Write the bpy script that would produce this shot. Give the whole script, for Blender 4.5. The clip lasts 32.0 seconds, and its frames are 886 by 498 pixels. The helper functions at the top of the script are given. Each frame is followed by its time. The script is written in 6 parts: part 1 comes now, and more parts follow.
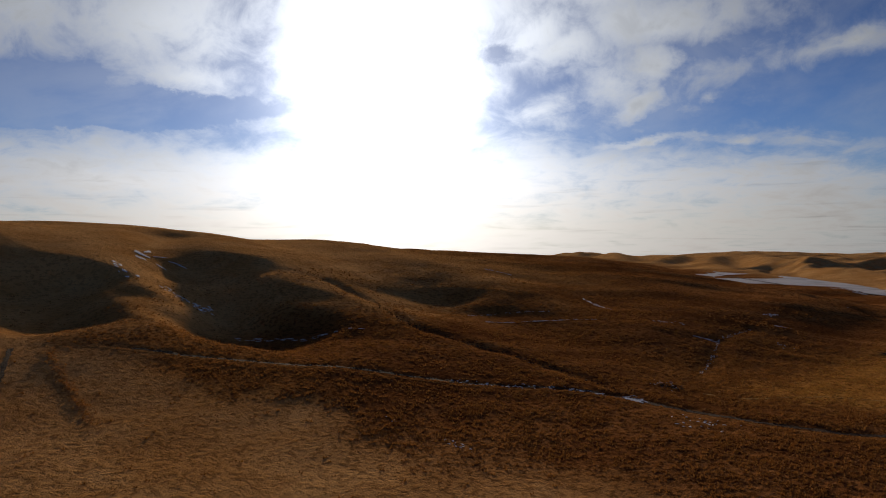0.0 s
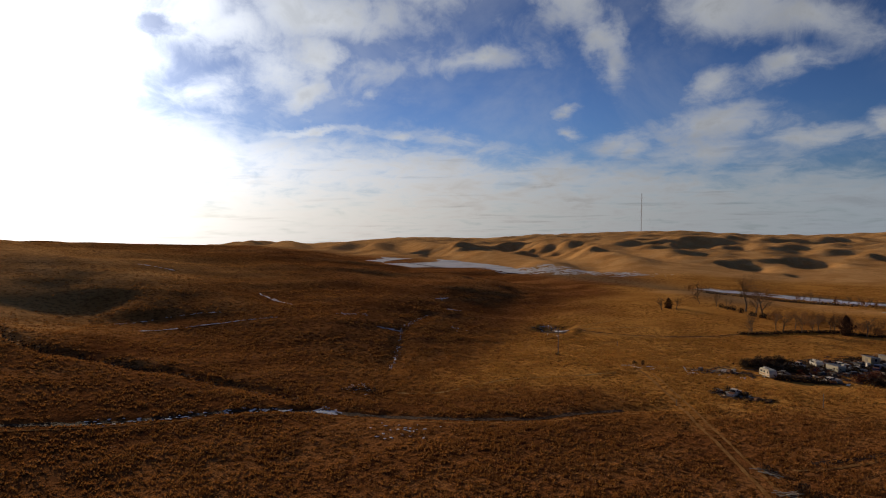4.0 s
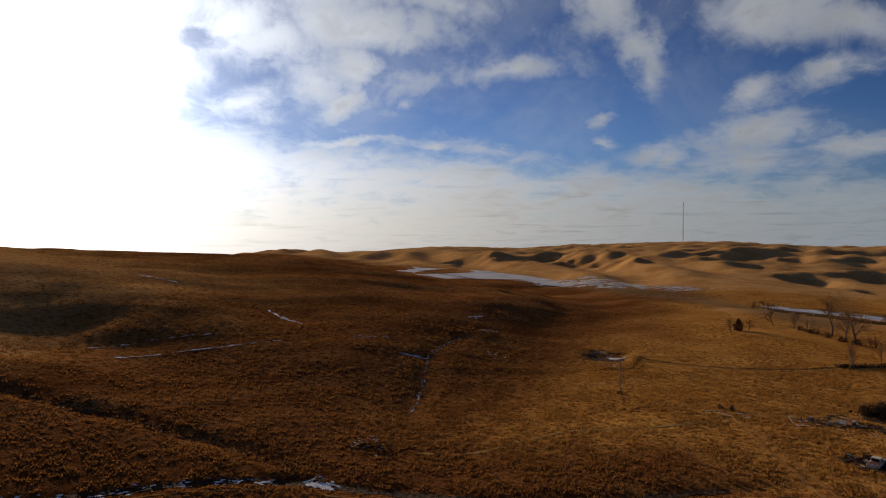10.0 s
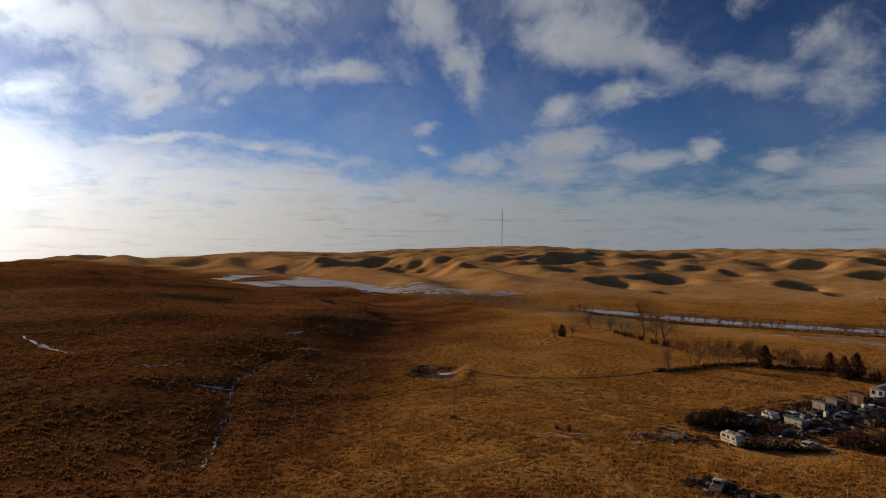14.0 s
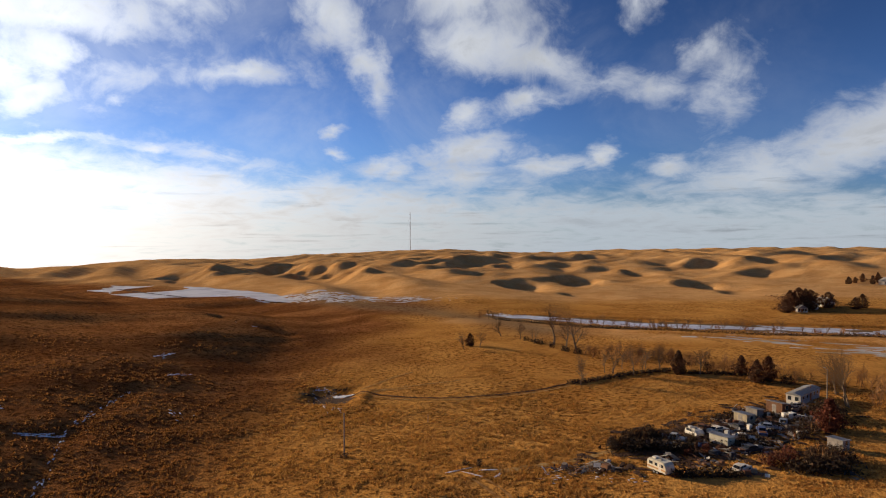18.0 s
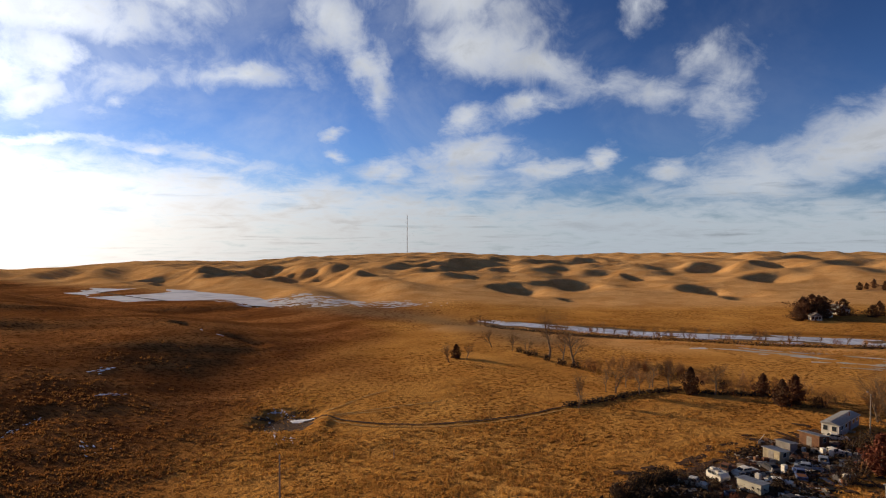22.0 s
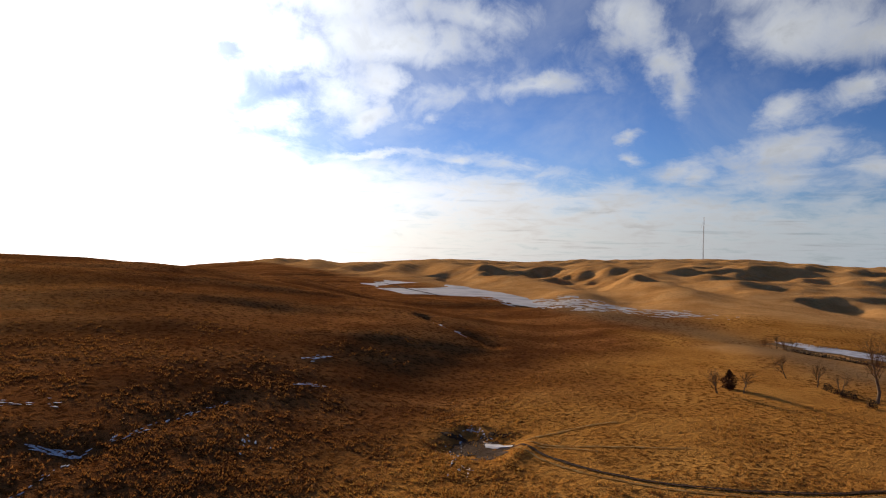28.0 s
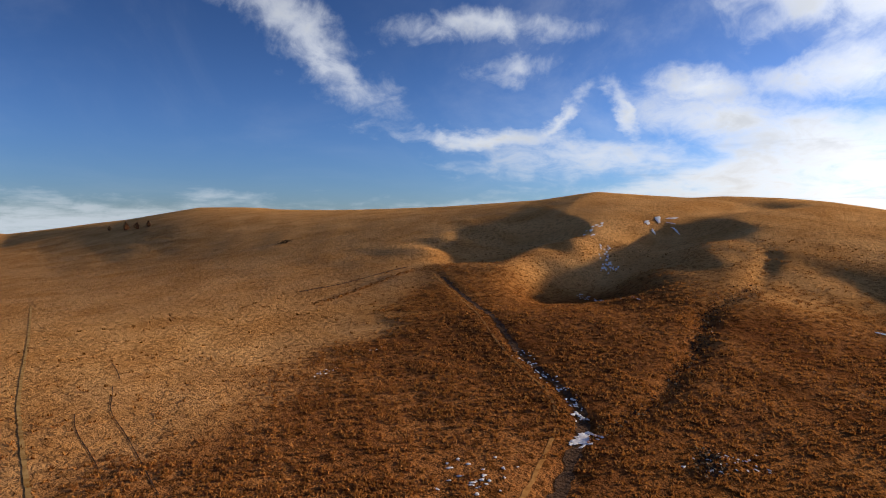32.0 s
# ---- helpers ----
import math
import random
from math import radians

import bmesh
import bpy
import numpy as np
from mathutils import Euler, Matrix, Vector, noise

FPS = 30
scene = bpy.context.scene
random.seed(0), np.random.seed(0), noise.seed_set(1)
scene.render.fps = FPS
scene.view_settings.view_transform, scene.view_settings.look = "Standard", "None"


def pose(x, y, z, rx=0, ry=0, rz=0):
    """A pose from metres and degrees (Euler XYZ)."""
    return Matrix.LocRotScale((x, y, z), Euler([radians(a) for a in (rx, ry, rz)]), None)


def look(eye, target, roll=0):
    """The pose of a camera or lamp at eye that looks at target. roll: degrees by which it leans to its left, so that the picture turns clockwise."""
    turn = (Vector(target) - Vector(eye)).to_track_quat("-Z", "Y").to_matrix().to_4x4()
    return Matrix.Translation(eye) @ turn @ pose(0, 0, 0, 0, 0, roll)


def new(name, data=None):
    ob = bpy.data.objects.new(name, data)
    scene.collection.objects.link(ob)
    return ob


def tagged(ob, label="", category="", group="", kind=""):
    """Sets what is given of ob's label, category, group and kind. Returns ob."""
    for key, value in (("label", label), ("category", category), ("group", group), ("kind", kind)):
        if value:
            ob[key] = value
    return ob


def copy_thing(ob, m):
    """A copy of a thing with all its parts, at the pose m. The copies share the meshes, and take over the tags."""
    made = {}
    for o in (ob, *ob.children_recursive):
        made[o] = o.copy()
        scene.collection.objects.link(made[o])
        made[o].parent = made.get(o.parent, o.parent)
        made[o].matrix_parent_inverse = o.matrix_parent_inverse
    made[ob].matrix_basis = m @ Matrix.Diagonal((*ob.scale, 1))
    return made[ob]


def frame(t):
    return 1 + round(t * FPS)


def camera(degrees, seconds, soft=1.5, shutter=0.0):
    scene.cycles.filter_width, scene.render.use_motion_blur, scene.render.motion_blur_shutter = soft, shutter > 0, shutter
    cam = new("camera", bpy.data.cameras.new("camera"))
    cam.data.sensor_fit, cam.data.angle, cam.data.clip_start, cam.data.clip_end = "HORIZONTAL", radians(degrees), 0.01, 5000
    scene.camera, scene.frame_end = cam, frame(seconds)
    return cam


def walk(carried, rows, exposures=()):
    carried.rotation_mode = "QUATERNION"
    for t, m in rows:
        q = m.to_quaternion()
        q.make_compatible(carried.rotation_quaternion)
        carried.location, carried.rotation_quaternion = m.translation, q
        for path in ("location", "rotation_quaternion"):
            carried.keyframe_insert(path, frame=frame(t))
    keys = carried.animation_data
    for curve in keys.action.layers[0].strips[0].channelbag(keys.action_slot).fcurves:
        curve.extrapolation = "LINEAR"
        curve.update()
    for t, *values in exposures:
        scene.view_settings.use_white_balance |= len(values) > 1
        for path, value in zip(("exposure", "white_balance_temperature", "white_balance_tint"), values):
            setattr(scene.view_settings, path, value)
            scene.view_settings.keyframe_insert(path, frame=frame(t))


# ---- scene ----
cam = camera(71, 32.0, 1.1)
PATH = [
    (0, 28.01, -88.73, 38.88, -50.49, -1.82, -0.39),
    (0.5, 25.17, -86.71, 38.79, -35.91, -2.27, 0.58),
    (1, 22.55, -84.72, 38.87, -20.48, -2.51, 0.67),
    (1.5, 20.32, -82.76, 38.89, -19.37, -2.84, 0.29),
    (2, 18.54, -80.81, 38.88, -19.26, -3.10, -0.03),
    (2.5, 17.12, -78.85, 38.86, -19.69, -3.21, -0.22),
    (3, 15.91, -76.88, 38.82, -20.14, -3.23, -0.31),
    (3.5, 14.81, -74.88, 38.75, -20.53, -3.18, -0.30),
    (5.5, 10.54, -66.85, 38.36, -21.63, -2.86, -0.17),
    (6, 9.52, -64.76, 38.27, -21.95, -2.79, -0.17),
    (7, 7.68, -60.21, 38.15, -22.48, -2.61, -0.21),
    (8, 6.05, -55.31, 38.04, -22.98, -2.47, -0.17),
    (9, 4.40, -50.24, 37.92, -23.50, -2.32, -0.20),
    (10, 2.64, -45.02, 37.77, -23.94, -2.24, -0.05),
    (11, 0.91, -39.72, 37.60, -24.47, -2.16, 0.02),
    (12, -0.56, -34.70, 37.43, -25.00, -2.14, 0.27),
    (13, -1.40, -30.53, 37.35, -25.44, -1.86, 0.19),
    (13.5, -1.64, -28.72, 37.72, -15.77, -1.81, 0.29),
    (14, -1.79, -26.86, 38.10, -8.11, -1.80, 0.36),
    (14.5, -1.82, -24.74, 38.86, -0.97, -1.70, 0.27),
    (16.5, -1.48, -15.50, 38.23, -0.02, -1.56, -0.31),
    (17, -1.29, -13.10, 38.10, 0.13, -1.52, -0.35),
    (18, -0.51, -8.09, 37.87, 0.25, -1.43, -0.24),
    (19, 0.54, -3.02, 37.58, 0.38, -1.31, -0.33),
    (20, 1.70, 2.10, 37.25, 0.48, -1.24, -0.12),
    (21, 3.08, 7.55, 36.97, 0.40, -1.14, -0.19),
    (22, 4.52, 13.43, 36.82, 0.32, -1.15, 0.04),
    (23, 5.73, 19.34, 36.58, -1.71, -1.14, 0.20),
    (24, 6.86, 25.16, 36.08, -3.11, -1.10, 0.59),
    (24.5, 7.29, 28.07, 35.76, -3.16, -1.05, 0.76),
    (26.5, 8.84, 39.52, 34.18, -3.35, -0.90, 1.00),
    (27, 9.53, 42.00, 33.78, -8.28, -0.90, 1.04),
    (27.5, 10.82, 43.87, 33.49, -15.81, -0.94, 1.04),
    (28, 12.79, 45.21, 33.21, -26.06, -1.02, 1.10),
    (28.5, 15.36, 46.13, 33.04, -36.87, -1.16, 1.00),
    (29, 18.26, 46.68, 32.70, -51.98, -1.22, 0.69),
    (29.5, 21.03, 46.97, 32.14, -67.85, -1.17, 0.73),
    (30, 23.19, 47.23, 31.45, -79.71, -1.25, 0.77),
    (30.5, 24.42, 47.69, 30.75, -89.87, -1.55, 1.00),
    (31, 24.71, 48.50, 30.16, -99.74, -1.96, 0.87),
    (31.5, 24.27, 49.61, 29.71, -113.07, -2.37, 0.57),
    (32, 23.44, 50.90, 29.35, -126.27, -2.60, 0.30),
]
EXPO = [(0.0, -1.0), (1.0, -0.88), (6.0, -0.62), (9.0, -0.66), (13.0, -0.95), (14.2, -0.7), (15.4, -0.2), (16.5, -0.02), (18.0, 0.14), (20.0, 0.16), (22.0, 0.1), (24.0, 0.0), (26.5, 0.02), (28.0, -0.08), (29.5, -0.6), (30.0, -0.75), (31.0, -0.58), (31.5, -0.03), (32.0, 0.42)]


def cam_pose(x, y, z, yaw, pitch, roll):
    """Yaw to the right of north, pitch up and roll in degrees."""
    return pose(x, y, z, 90 + pitch, 0, -yaw) @ pose(0, 0, 0, 0, 0, roll)


walk(cam, [(row[0], cam_pose(*row[1:])) for row in PATH], EXPO)

# ---- world and sun ----
SUN_AZ, SUN_EL = -57.0, 12.5
sun_way = Vector((math.sin(radians(SUN_AZ)) * math.cos(radians(SUN_EL)), math.cos(radians(SUN_AZ)) * math.cos(radians(SUN_EL)), math.sin(radians(SUN_EL))))


# the brightest gap in the clouds stands a little beside the sun
glow_way = Vector((math.sin(radians(-56)) * math.cos(radians(12)), math.cos(radians(-56)) * math.cos(radians(12)), math.sin(radians(12))))


class Nodes:
    """Small helper to wire shader nodes."""

    def __init__(self, tree, clear=True):
        self.tree = tree
        if clear:
            tree.nodes.clear()

    def add(self, kind, **inputs):
        node = self.tree.nodes.new(kind)
        for key, value in inputs.items():
            self.put(node, key, value)
        return node

    def put(self, node, key, value):
        socket = node.inputs[int(key[1:])] if key[0] == "i" and key[1:].isdigit() else node.inputs[key]
        if isinstance(value, bpy.types.NodeSocket):
            self.tree.links.new(value, socket)
        else:
            socket.default_value = value

    def math(self, op, a, b=0.0, c=0.0, clamp=False):
        node = self.add("ShaderNodeMath", i0=a, i1=b, i2=c)
        node.operation, node.use_clamp = op, clamp
        return node.outputs[0]

    def vec(self, op, a, b=(0, 0, 0), out=0):
        node = self.add("ShaderNodeVectorMath", i0=a, i1=b)
        node.operation = op
        return node.outputs[out]

    def noise(self, vector, scale, detail=4.0, rough=0.55, warp=0.0):
        node = self.add("ShaderNodeTexNoise", Vector=vector, Scale=scale, Detail=detail, Roughness=rough, Distortion=warp)
        return node.outputs[0]

    def remap(self, value, lo, hi, to_lo=0.0, to_hi=1.0, smooth=False):
        node = self.add("ShaderNodeMapRange", Value=value)
        node.inputs[1].default_value, node.inputs[2].default_value = lo, hi
        node.inputs[3].default_value, node.inputs[4].default_value = to_lo, to_hi
        node.interpolation_type = "SMOOTHSTEP" if smooth else "LINEAR"
        return node.outputs[0]

    def mix(self, factor, a, b, blend="MIX"):
        node = self.tree.nodes.new("ShaderNodeMix")
        node.data_type, node.blend_type = "RGBA", blend
        self.put(node, "i0", factor)
        for index, value in ((6, a), (7, b)):
            self.put(node, f"i{index}", value if isinstance(value, bpy.types.NodeSocket) else (*value, 1.0))
        return node.outputs[2]


def build_sky():
    world = bpy.data.worlds.new("sky")
    scene.world = world
    world.use_nodes = True
    n = Nodes(world.node_tree)
    way = n.vec("NORMALIZE", n.add("ShaderNodeTexCoord").outputs["Generated"])
    split = n.add("ShaderNodeSeparateXYZ", i0=way)
    x, y, z = split.outputs
    azimuth = n.math("MULTIPLY", n.math("ARCTAN2", x, y), 57.29578)
    height = n.math("MULTIPLY", n.math("ARCSINE", z), 57.29578)
    sky = n.add("ShaderNodeTexSky")
    sky.sky_type, sky.sun_disc = "NISHITA", False
    sky.sun_elevation, sky.sun_rotation = radians(SUN_EL), radians(SUN_AZ)
    sky.altitude, sky.air_density, sky.dust_density, sky.ozone_density = 900, 1.0, 0.25, 3.0
    flat = n.add("ShaderNodeCombineXYZ", i0=azimuth, i1=height, i2=0.0).outputs[0]
    # cloud texture: drawn out along the horizon, finer towards it
    rise = n.math("MULTIPLY", n.math("LOGARITHM", n.math("ADD", n.math("MAXIMUM", height, -3.0), 4.2), 2.718), 12.0)
    cloud_map = n.add("ShaderNodeCombineXYZ", i0=n.math("MULTIPLY", azimuth, 0.55), i1=rise, i2=0.0).outputs[0]
    big = n.noise(cloud_map, 0.16, 6.0, 0.60, 0.8)
    fine = n.noise(cloud_map, 0.55, 7.0, 0.64, 0.5)
    ragged = n.math("ADD", n.math("MULTIPLY", n.math("SUBTRACT", big, 0.5), 1.7), n.math("MULTIPLY", n.math("SUBTRACT", fine, 0.5), 2.1))
    swirl = n.add("ShaderNodeTexNoise", Vector=cloud_map, Scale=0.22, Detail=6.0, Roughness=0.62).outputs[1]
    flat = n.vec("ADD", flat, n.vec("MULTIPLY", n.vec("SUBTRACT", swirl, (0.5, 0.5, 0.5)), (8, 5, 0)))
    mass = None
    for a, e, long, thick, tilt, dense in NORTH_CLOUDS + NORTH_WISPS + SUN_CLOUDS + WEST_CLOUDS:
        c, s = math.cos(radians(tilt)), math.sin(radians(tilt))
        off = n.vec("SUBTRACT", flat, (a, e, 0))
        u = n.vec("DOT_PRODUCT", off, (c / long, s / long, 0), 1)
        v = n.vec("DOT_PRODUCT", off, (-s / thick, c / thick, 0), 1)
        gap = n.math("SQRT", n.math("MULTIPLY_ADD", u, u, n.math("MULTIPLY", v, v)))
        blob = n.math("MULTIPLY", n.math("SUBTRACT", 1.0, gap), dense)
        mass = blob if mass is None else n.math("SMOOTH_MAX", mass, blob, 0.25)
    # the low bank of cloud, its upper edge falling to the north-east
    edge = n.remap(azimuth, -42.0, 8.0, 7.4, 3.4)
    edge = n.math("ADD", edge, n.remap(azimuth, -96.0, -118.0, 0.0, -6.5))
    band = n.math("MINIMUM", n.math("MULTIPLY", n.math("SUBTRACT", edge, n.add("ShaderNodeSeparateXYZ", i0=flat).outputs[1]), 0.5), 0.75)
    mass = n.math("SMOOTH_MAX", n.math("MAXIMUM", mass, -1.2), band, 0.25)
    # blue openings in the western deck
    for a, e, long, thick, tilt, dense in OPENINGS:
        c, s = math.cos(radians(tilt)), math.sin(radians(tilt))
        off = n.vec("SUBTRACT", flat, (a, e, 0))
        u = n.vec("DOT_PRODUCT", off, (c / long, s / long, 0), 1)
        v = n.vec("DOT_PRODUCT", off, (-s / thick, c / thick, 0), 1)
        gap = n.math("SQRT", n.math("MULTIPLY_ADD", u, u, n.math("MULTIPLY", v, v)))
        mass = n.math("SUBTRACT", mass, n.math("MULTIPLY", n.math("MAXIMUM", n.math("SUBTRACT", 1.25, gap), 0.0), dense))
    veil = n.math("MULTIPLY", n.remap(n.noise(cloud_map, 0.10, 8.0, 0.62, 0.5), 0.42, 0.72, 0.0, 0.26, True), n.math("MULTIPLY", n.remap(azimuth, -112.0, -128.0, 1.0, 0.2), n.remap(azimuth, 6.0, 24.0, 1.0, 0.25)))
    cover = n.math("MAXIMUM", n.remap(n.math("ADD", mass, ragged), -0.70, 1.25, 0.0, 1.0, True), veil)
    toward = n.math("MAXIMUM", n.vec("DOT_PRODUCT", way, tuple(glow_way), 1), 0.0)
    wide_glow = n.math("POWER", toward, 4.0)
    near = n.math("POWER", toward, 34.0)
    core = n.math("POWER", toward, 160.0)
    # thin low cloud towards the sun is lit from behind
    low_glow = n.math("MULTIPLY", n.remap(height, 9.0, 3.0, 0.0, 1.0, True), n.math("POWER", toward, 6.0))
    streaks = n.noise(n.vec("MULTIPLY", cloud_map, (0.35, 1.6, 1)), 0.5, 5.0, 0.6)
    flecks = n.math("MULTIPLY", n.remap(streaks, 0.56, 0.72, 0.0, 0.24, True), n.remap(height, 8.0, 4.0))
    shade = n.math("SUBTRACT", n.remap(n.math("ADD", n.math("MULTIPLY", ragged, 1.2), n.math("MULTIPLY", mass, 0.45)), 0.0, 1.1, 1.0, 0.74, True), flecks)
    light = n.math("MULTIPLY", shade, n.math("ADD", n.math("MULTIPLY_ADD", wide_glow, 0.36, 0.68), n.math("MULTIPLY", n.math("POWER", toward, 12.0), 0.55)))
    light = n.math("ADD", light, n.math("ADD", n.math("MULTIPLY", low_glow, 0.8), n.math("ADD", n.math("MULTIPLY", near, 2.2), n.math("MULTIPLY", core, 3.5))))
    low = n.mix(n.remap(toward, 0.35, 0.85), (0.78, 0.87, 0.97), (1.0, 0.94, 0.88))
    warm = n.mix(n.remap(height, 0.0, 8.0, 0.0, 1.0, True), low, (0.92, 0.97, 1.06))
    cloud = n.vec("MULTIPLY", warm, n.add("ShaderNodeCombineXYZ", i0=light, i1=light, i2=light).outputs[0])
    deep = n.math("MULTIPLY", n.remap(height, 6.0, 20.0, 1.0, 0.72, True), n.remap(toward, 0.85, 0.25, 1.0, 0.76, True))
    blue = n.vec("MULTIPLY", sky.outputs[0], n.vec("MULTIPLY", n.add("ShaderNodeCombineXYZ", i0=deep, i1=deep, i2=deep).outputs[0], (SKY_GAIN * 0.70, SKY_GAIN * 0.94, SKY_GAIN * 1.52)))
    glow = n.math("ADD", n.math("ADD", n.math("MULTIPLY", wide_glow, 0.10), n.math("MULTIPLY", near, 0.8)), n.math("MULTIPLY", core, 3.0))
    blue = n.vec("ADD", blue, n.add("ShaderNodeCombineXYZ", i0=glow, i1=glow, i2=glow).outputs[0])
    colour = n.mix(cover, (0, 0, 0), (0, 0, 0))
    final = colour.node
    n.put(final, "i6", blue)
    n.put(final, "i7", cloud)
    back = n.add("ShaderNodeBackground", Color=final.outputs[2], Strength=SKY_STRENGTH)
    out = n.add("ShaderNodeOutputWorld")
    n.tree.links.new(back.outputs[0], out.inputs[0])


SKY_GAIN, SKY_STRENGTH = 0.085, 0.9
# each cloud: azimuth, height, half length, half thickness, tilt in degrees, thickness
NORTH_CLOUDS = [
    (-9.3, 18.6, 3.2, 1.9, -50, 1.1), (-7.0, 15.2, 3.8, 1.3, -58, 0.9), (3.2, 16.9, 6.2, 3.0, -4, 1.5), (1.5, 20.0, 6.0, 2.2, 0, 1.2),
    (9.0, 15.2, 3.6, 1.4, -15, 0.9), (-5.6, 12.1, 1.5, 0.9, -40, 0.7), (7.8, 11.6, 3.0, 1.0, 14, 1.0), (2.4, 10.3, 2.2, 1.4, 0, 1.3),
    (3.0, 7.3, 4.4, 1.6, 0, 1.2), (9.6, 6.0, 4.2, 1.0, 6, 1.1), (14.4, 6.9, 1.6, 1.1, 20, 1.3), (-4.6, 6.3, 2.6, 0.9, 14, 0.8),
    (2.0, 4.8, 7.5, 1.2, 0, 0.8), (27.0, 4.6, 9.0, 2.2, 8, 1.1), (34.0, 6.6, 6.0, 2.6, 20, 1.1),
]
NORTH_WISPS = [
    (20.5, 6.2, 2.0, 0.7, 0, 0.9), (22.8, 15.0, 1.5, 1.0, 30, 0.62), (24.8, 12.4, 2.2, 1.6, 60, 0.6), (20.0, 12.2, 3.0, 0.9, 0, 0.55),
    (14.0, 13.2, 4.0, 0.9, -5, 0.5), (18.2, 19.6, 1.8, 1.3, 60, 0.8), (-18.5, 13.6, 5.6, 1.0, 4, 0.8), (-17.2, 14.0, 2.4, 0.9, 8, 1.3),
    (-10.3, 8.9, 1.0, 0.4, 0, 0.7), (-9.8, 6.7, 1.2, 0.5, -15, 0.7), (-32.0, 7.3, 5.0, 0.5, -3, 1.1), (-24.5, 6.8, 2.0, 0.7, -5, 1.0),
    (-19.0, 6.6, 4.0, 0.7, -8, 0.5), (-26.5, 10.6, 1.2, 0.4, 20, 0.5),
]
SUN_CLOUDS = [
    (-42.5, 17.0, 6.0, 3.2, 0, 1.5), (-41.5, 10.2, 3.5, 1.6, 10, 1.0), (-35.5, 12.8, 3.0, 2.6, 10, 1.0),
    (-55.5, 13.5, 11.5, 8.0, 0, 2.2), (-55.0, 20.0, 16.0, 6.0, 0, 1.6), (-33.2, 10.9, 2.8, 1.6, 8, 1.5), (-32.4, 14.0, 2.2, 2.6, 0, 1.5),
    (-31.0, 17.6, 8.0, 2.2, -4, 1.4), (-38.5, 15.6, 5.0, 2.2, 10, 1.2), (-41.0, 9.6, 4.0, 1.0, 10, 0.7), (-28.0, 12.4, 6.0, 1.2, 12, 0.35), (-36.0, 20.5, 9.0, 2.6, 0, 1.2), (-52.0, 4.5, 26.0, 4.0, 0, 1.5), (-24.0, 19.5, 4.0, 1.2, -8, 0.7),
]
WEST_CLOUDS = [
    (-88.0, 17.4, 13.0, 4.2, -6, 1.4), (-75.0, 17.0, 9.0, 5.0, 0, 1.4), (-72.0, 13.0, 6.0, 1.8, 0, 1.1), (-92.0, 12.0, 8.0, 2.0, 5, 1.0),
    (-80.0, 4.8, 20.0, 3.2, 0, 1.3), (-95.0, 6.2, 9.0, 2.8, -10, 1.2), (-102.5, 8.6, 7.0, 2.0, -15, 1.1), (-122.0, 7.4, 8.5, 0.8, -3, 1.0),
    (-115.6, 8.8, 2.8, 0.8, 50, 1.0), (-109.6, 9.4, 3.0, 0.8, -50, 1.0), (-104.4, 11.4, 3.6, 1.4, -5, 1.2), (-112.0, 5.4, 9.0, 1.5, 0, 0.8),
    (-137.0, 14.3, 6.5, 1.5, -38, 0.75), (-122.0, 17.0, 6.0, 0.9, 0, 0.6), (-119.0, 13.4, 2.2, 0.7, 0, 0.45),
]
OPENINGS = [(-45.5, 15.4, 3.0, 0.6, 5, 0.9), (-76.0, 9.7, 11.0, 1.4, 5, 2.2), (-83.5, 11.6, 4.0, 0.8, 0, 0.9), (-98.0, 14.0, 5.0, 1.2, 20, 0.8)]
build_sky()

sun = new("sun", bpy.data.lights.new("sun", "SUN"))
sun.data.energy, sun.data.angle, sun.data.color = 5.0, radians(2.0), (1.0, 0.80, 0.56)
sun.matrix_world = look(sun_way * 100, (0, 0, 0))


# ---- materials ----
def material(name, build, rough=0.85):
    """A node material; build(n, point) returns the base colour and, if any, a bump height, its depth in metres and a roughness."""
    m = bpy.data.materials.new(name)
    m.use_nodes = True
    n = Nodes(m.node_tree)
    point = n.add("ShaderNodeTexCoord").outputs["Object"]
    colour, *more = build(n, point)
    shader = n.add("ShaderNodeBsdfPrincipled", Roughness=rough)
    n.put(shader, "Base Color", colour if isinstance(colour, bpy.types.NodeSocket) else (*colour, 1.0))
    shader.inputs["Specular IOR Level"].default_value = 0.15
    if more and more[0] is not None:
        bump = n.add("ShaderNodeBump", Height=more[0], Distance=more[1], Strength=1.0)
        n.put(shader, "Normal", bump.outputs[0])
    if len(more) > 2:
        for key, value in more[2].items():
            n.put(shader, key, value)
    out = n.add("ShaderNodeOutputMaterial")
    n.tree.links.new(shader.outputs[0], out.inputs[0])
    return m


def worn(name, colour, dirt=(0.16, 0.11, 0.06), scale=1.5, amount=0.45, rough=0.6, extra=None, depth=0.01):
    """Paint, board or metal with grime at two scales."""

    def build(n, p):
        big, fine = n.noise(p, scale, 5.0, 0.6), n.noise(p, scale * 9, 4.0, 0.6)
        grime = n.remap(n.math("ADD", n.math("MULTIPLY", big, 0.7), n.math("MULTIPLY", fine, 0.3)), 0.42, 0.68, 0.0, amount, True)
        tone = n.add("ShaderNodeObjectInfo").outputs["Random"]
        base = n.mix(n.math("MULTIPLY", tone, 0.22), colour, tuple(c * 0.7 for c in colour))
        return n.mix(grime, base, dirt), fine, depth, extra or {}

    return material(name, build, rough)


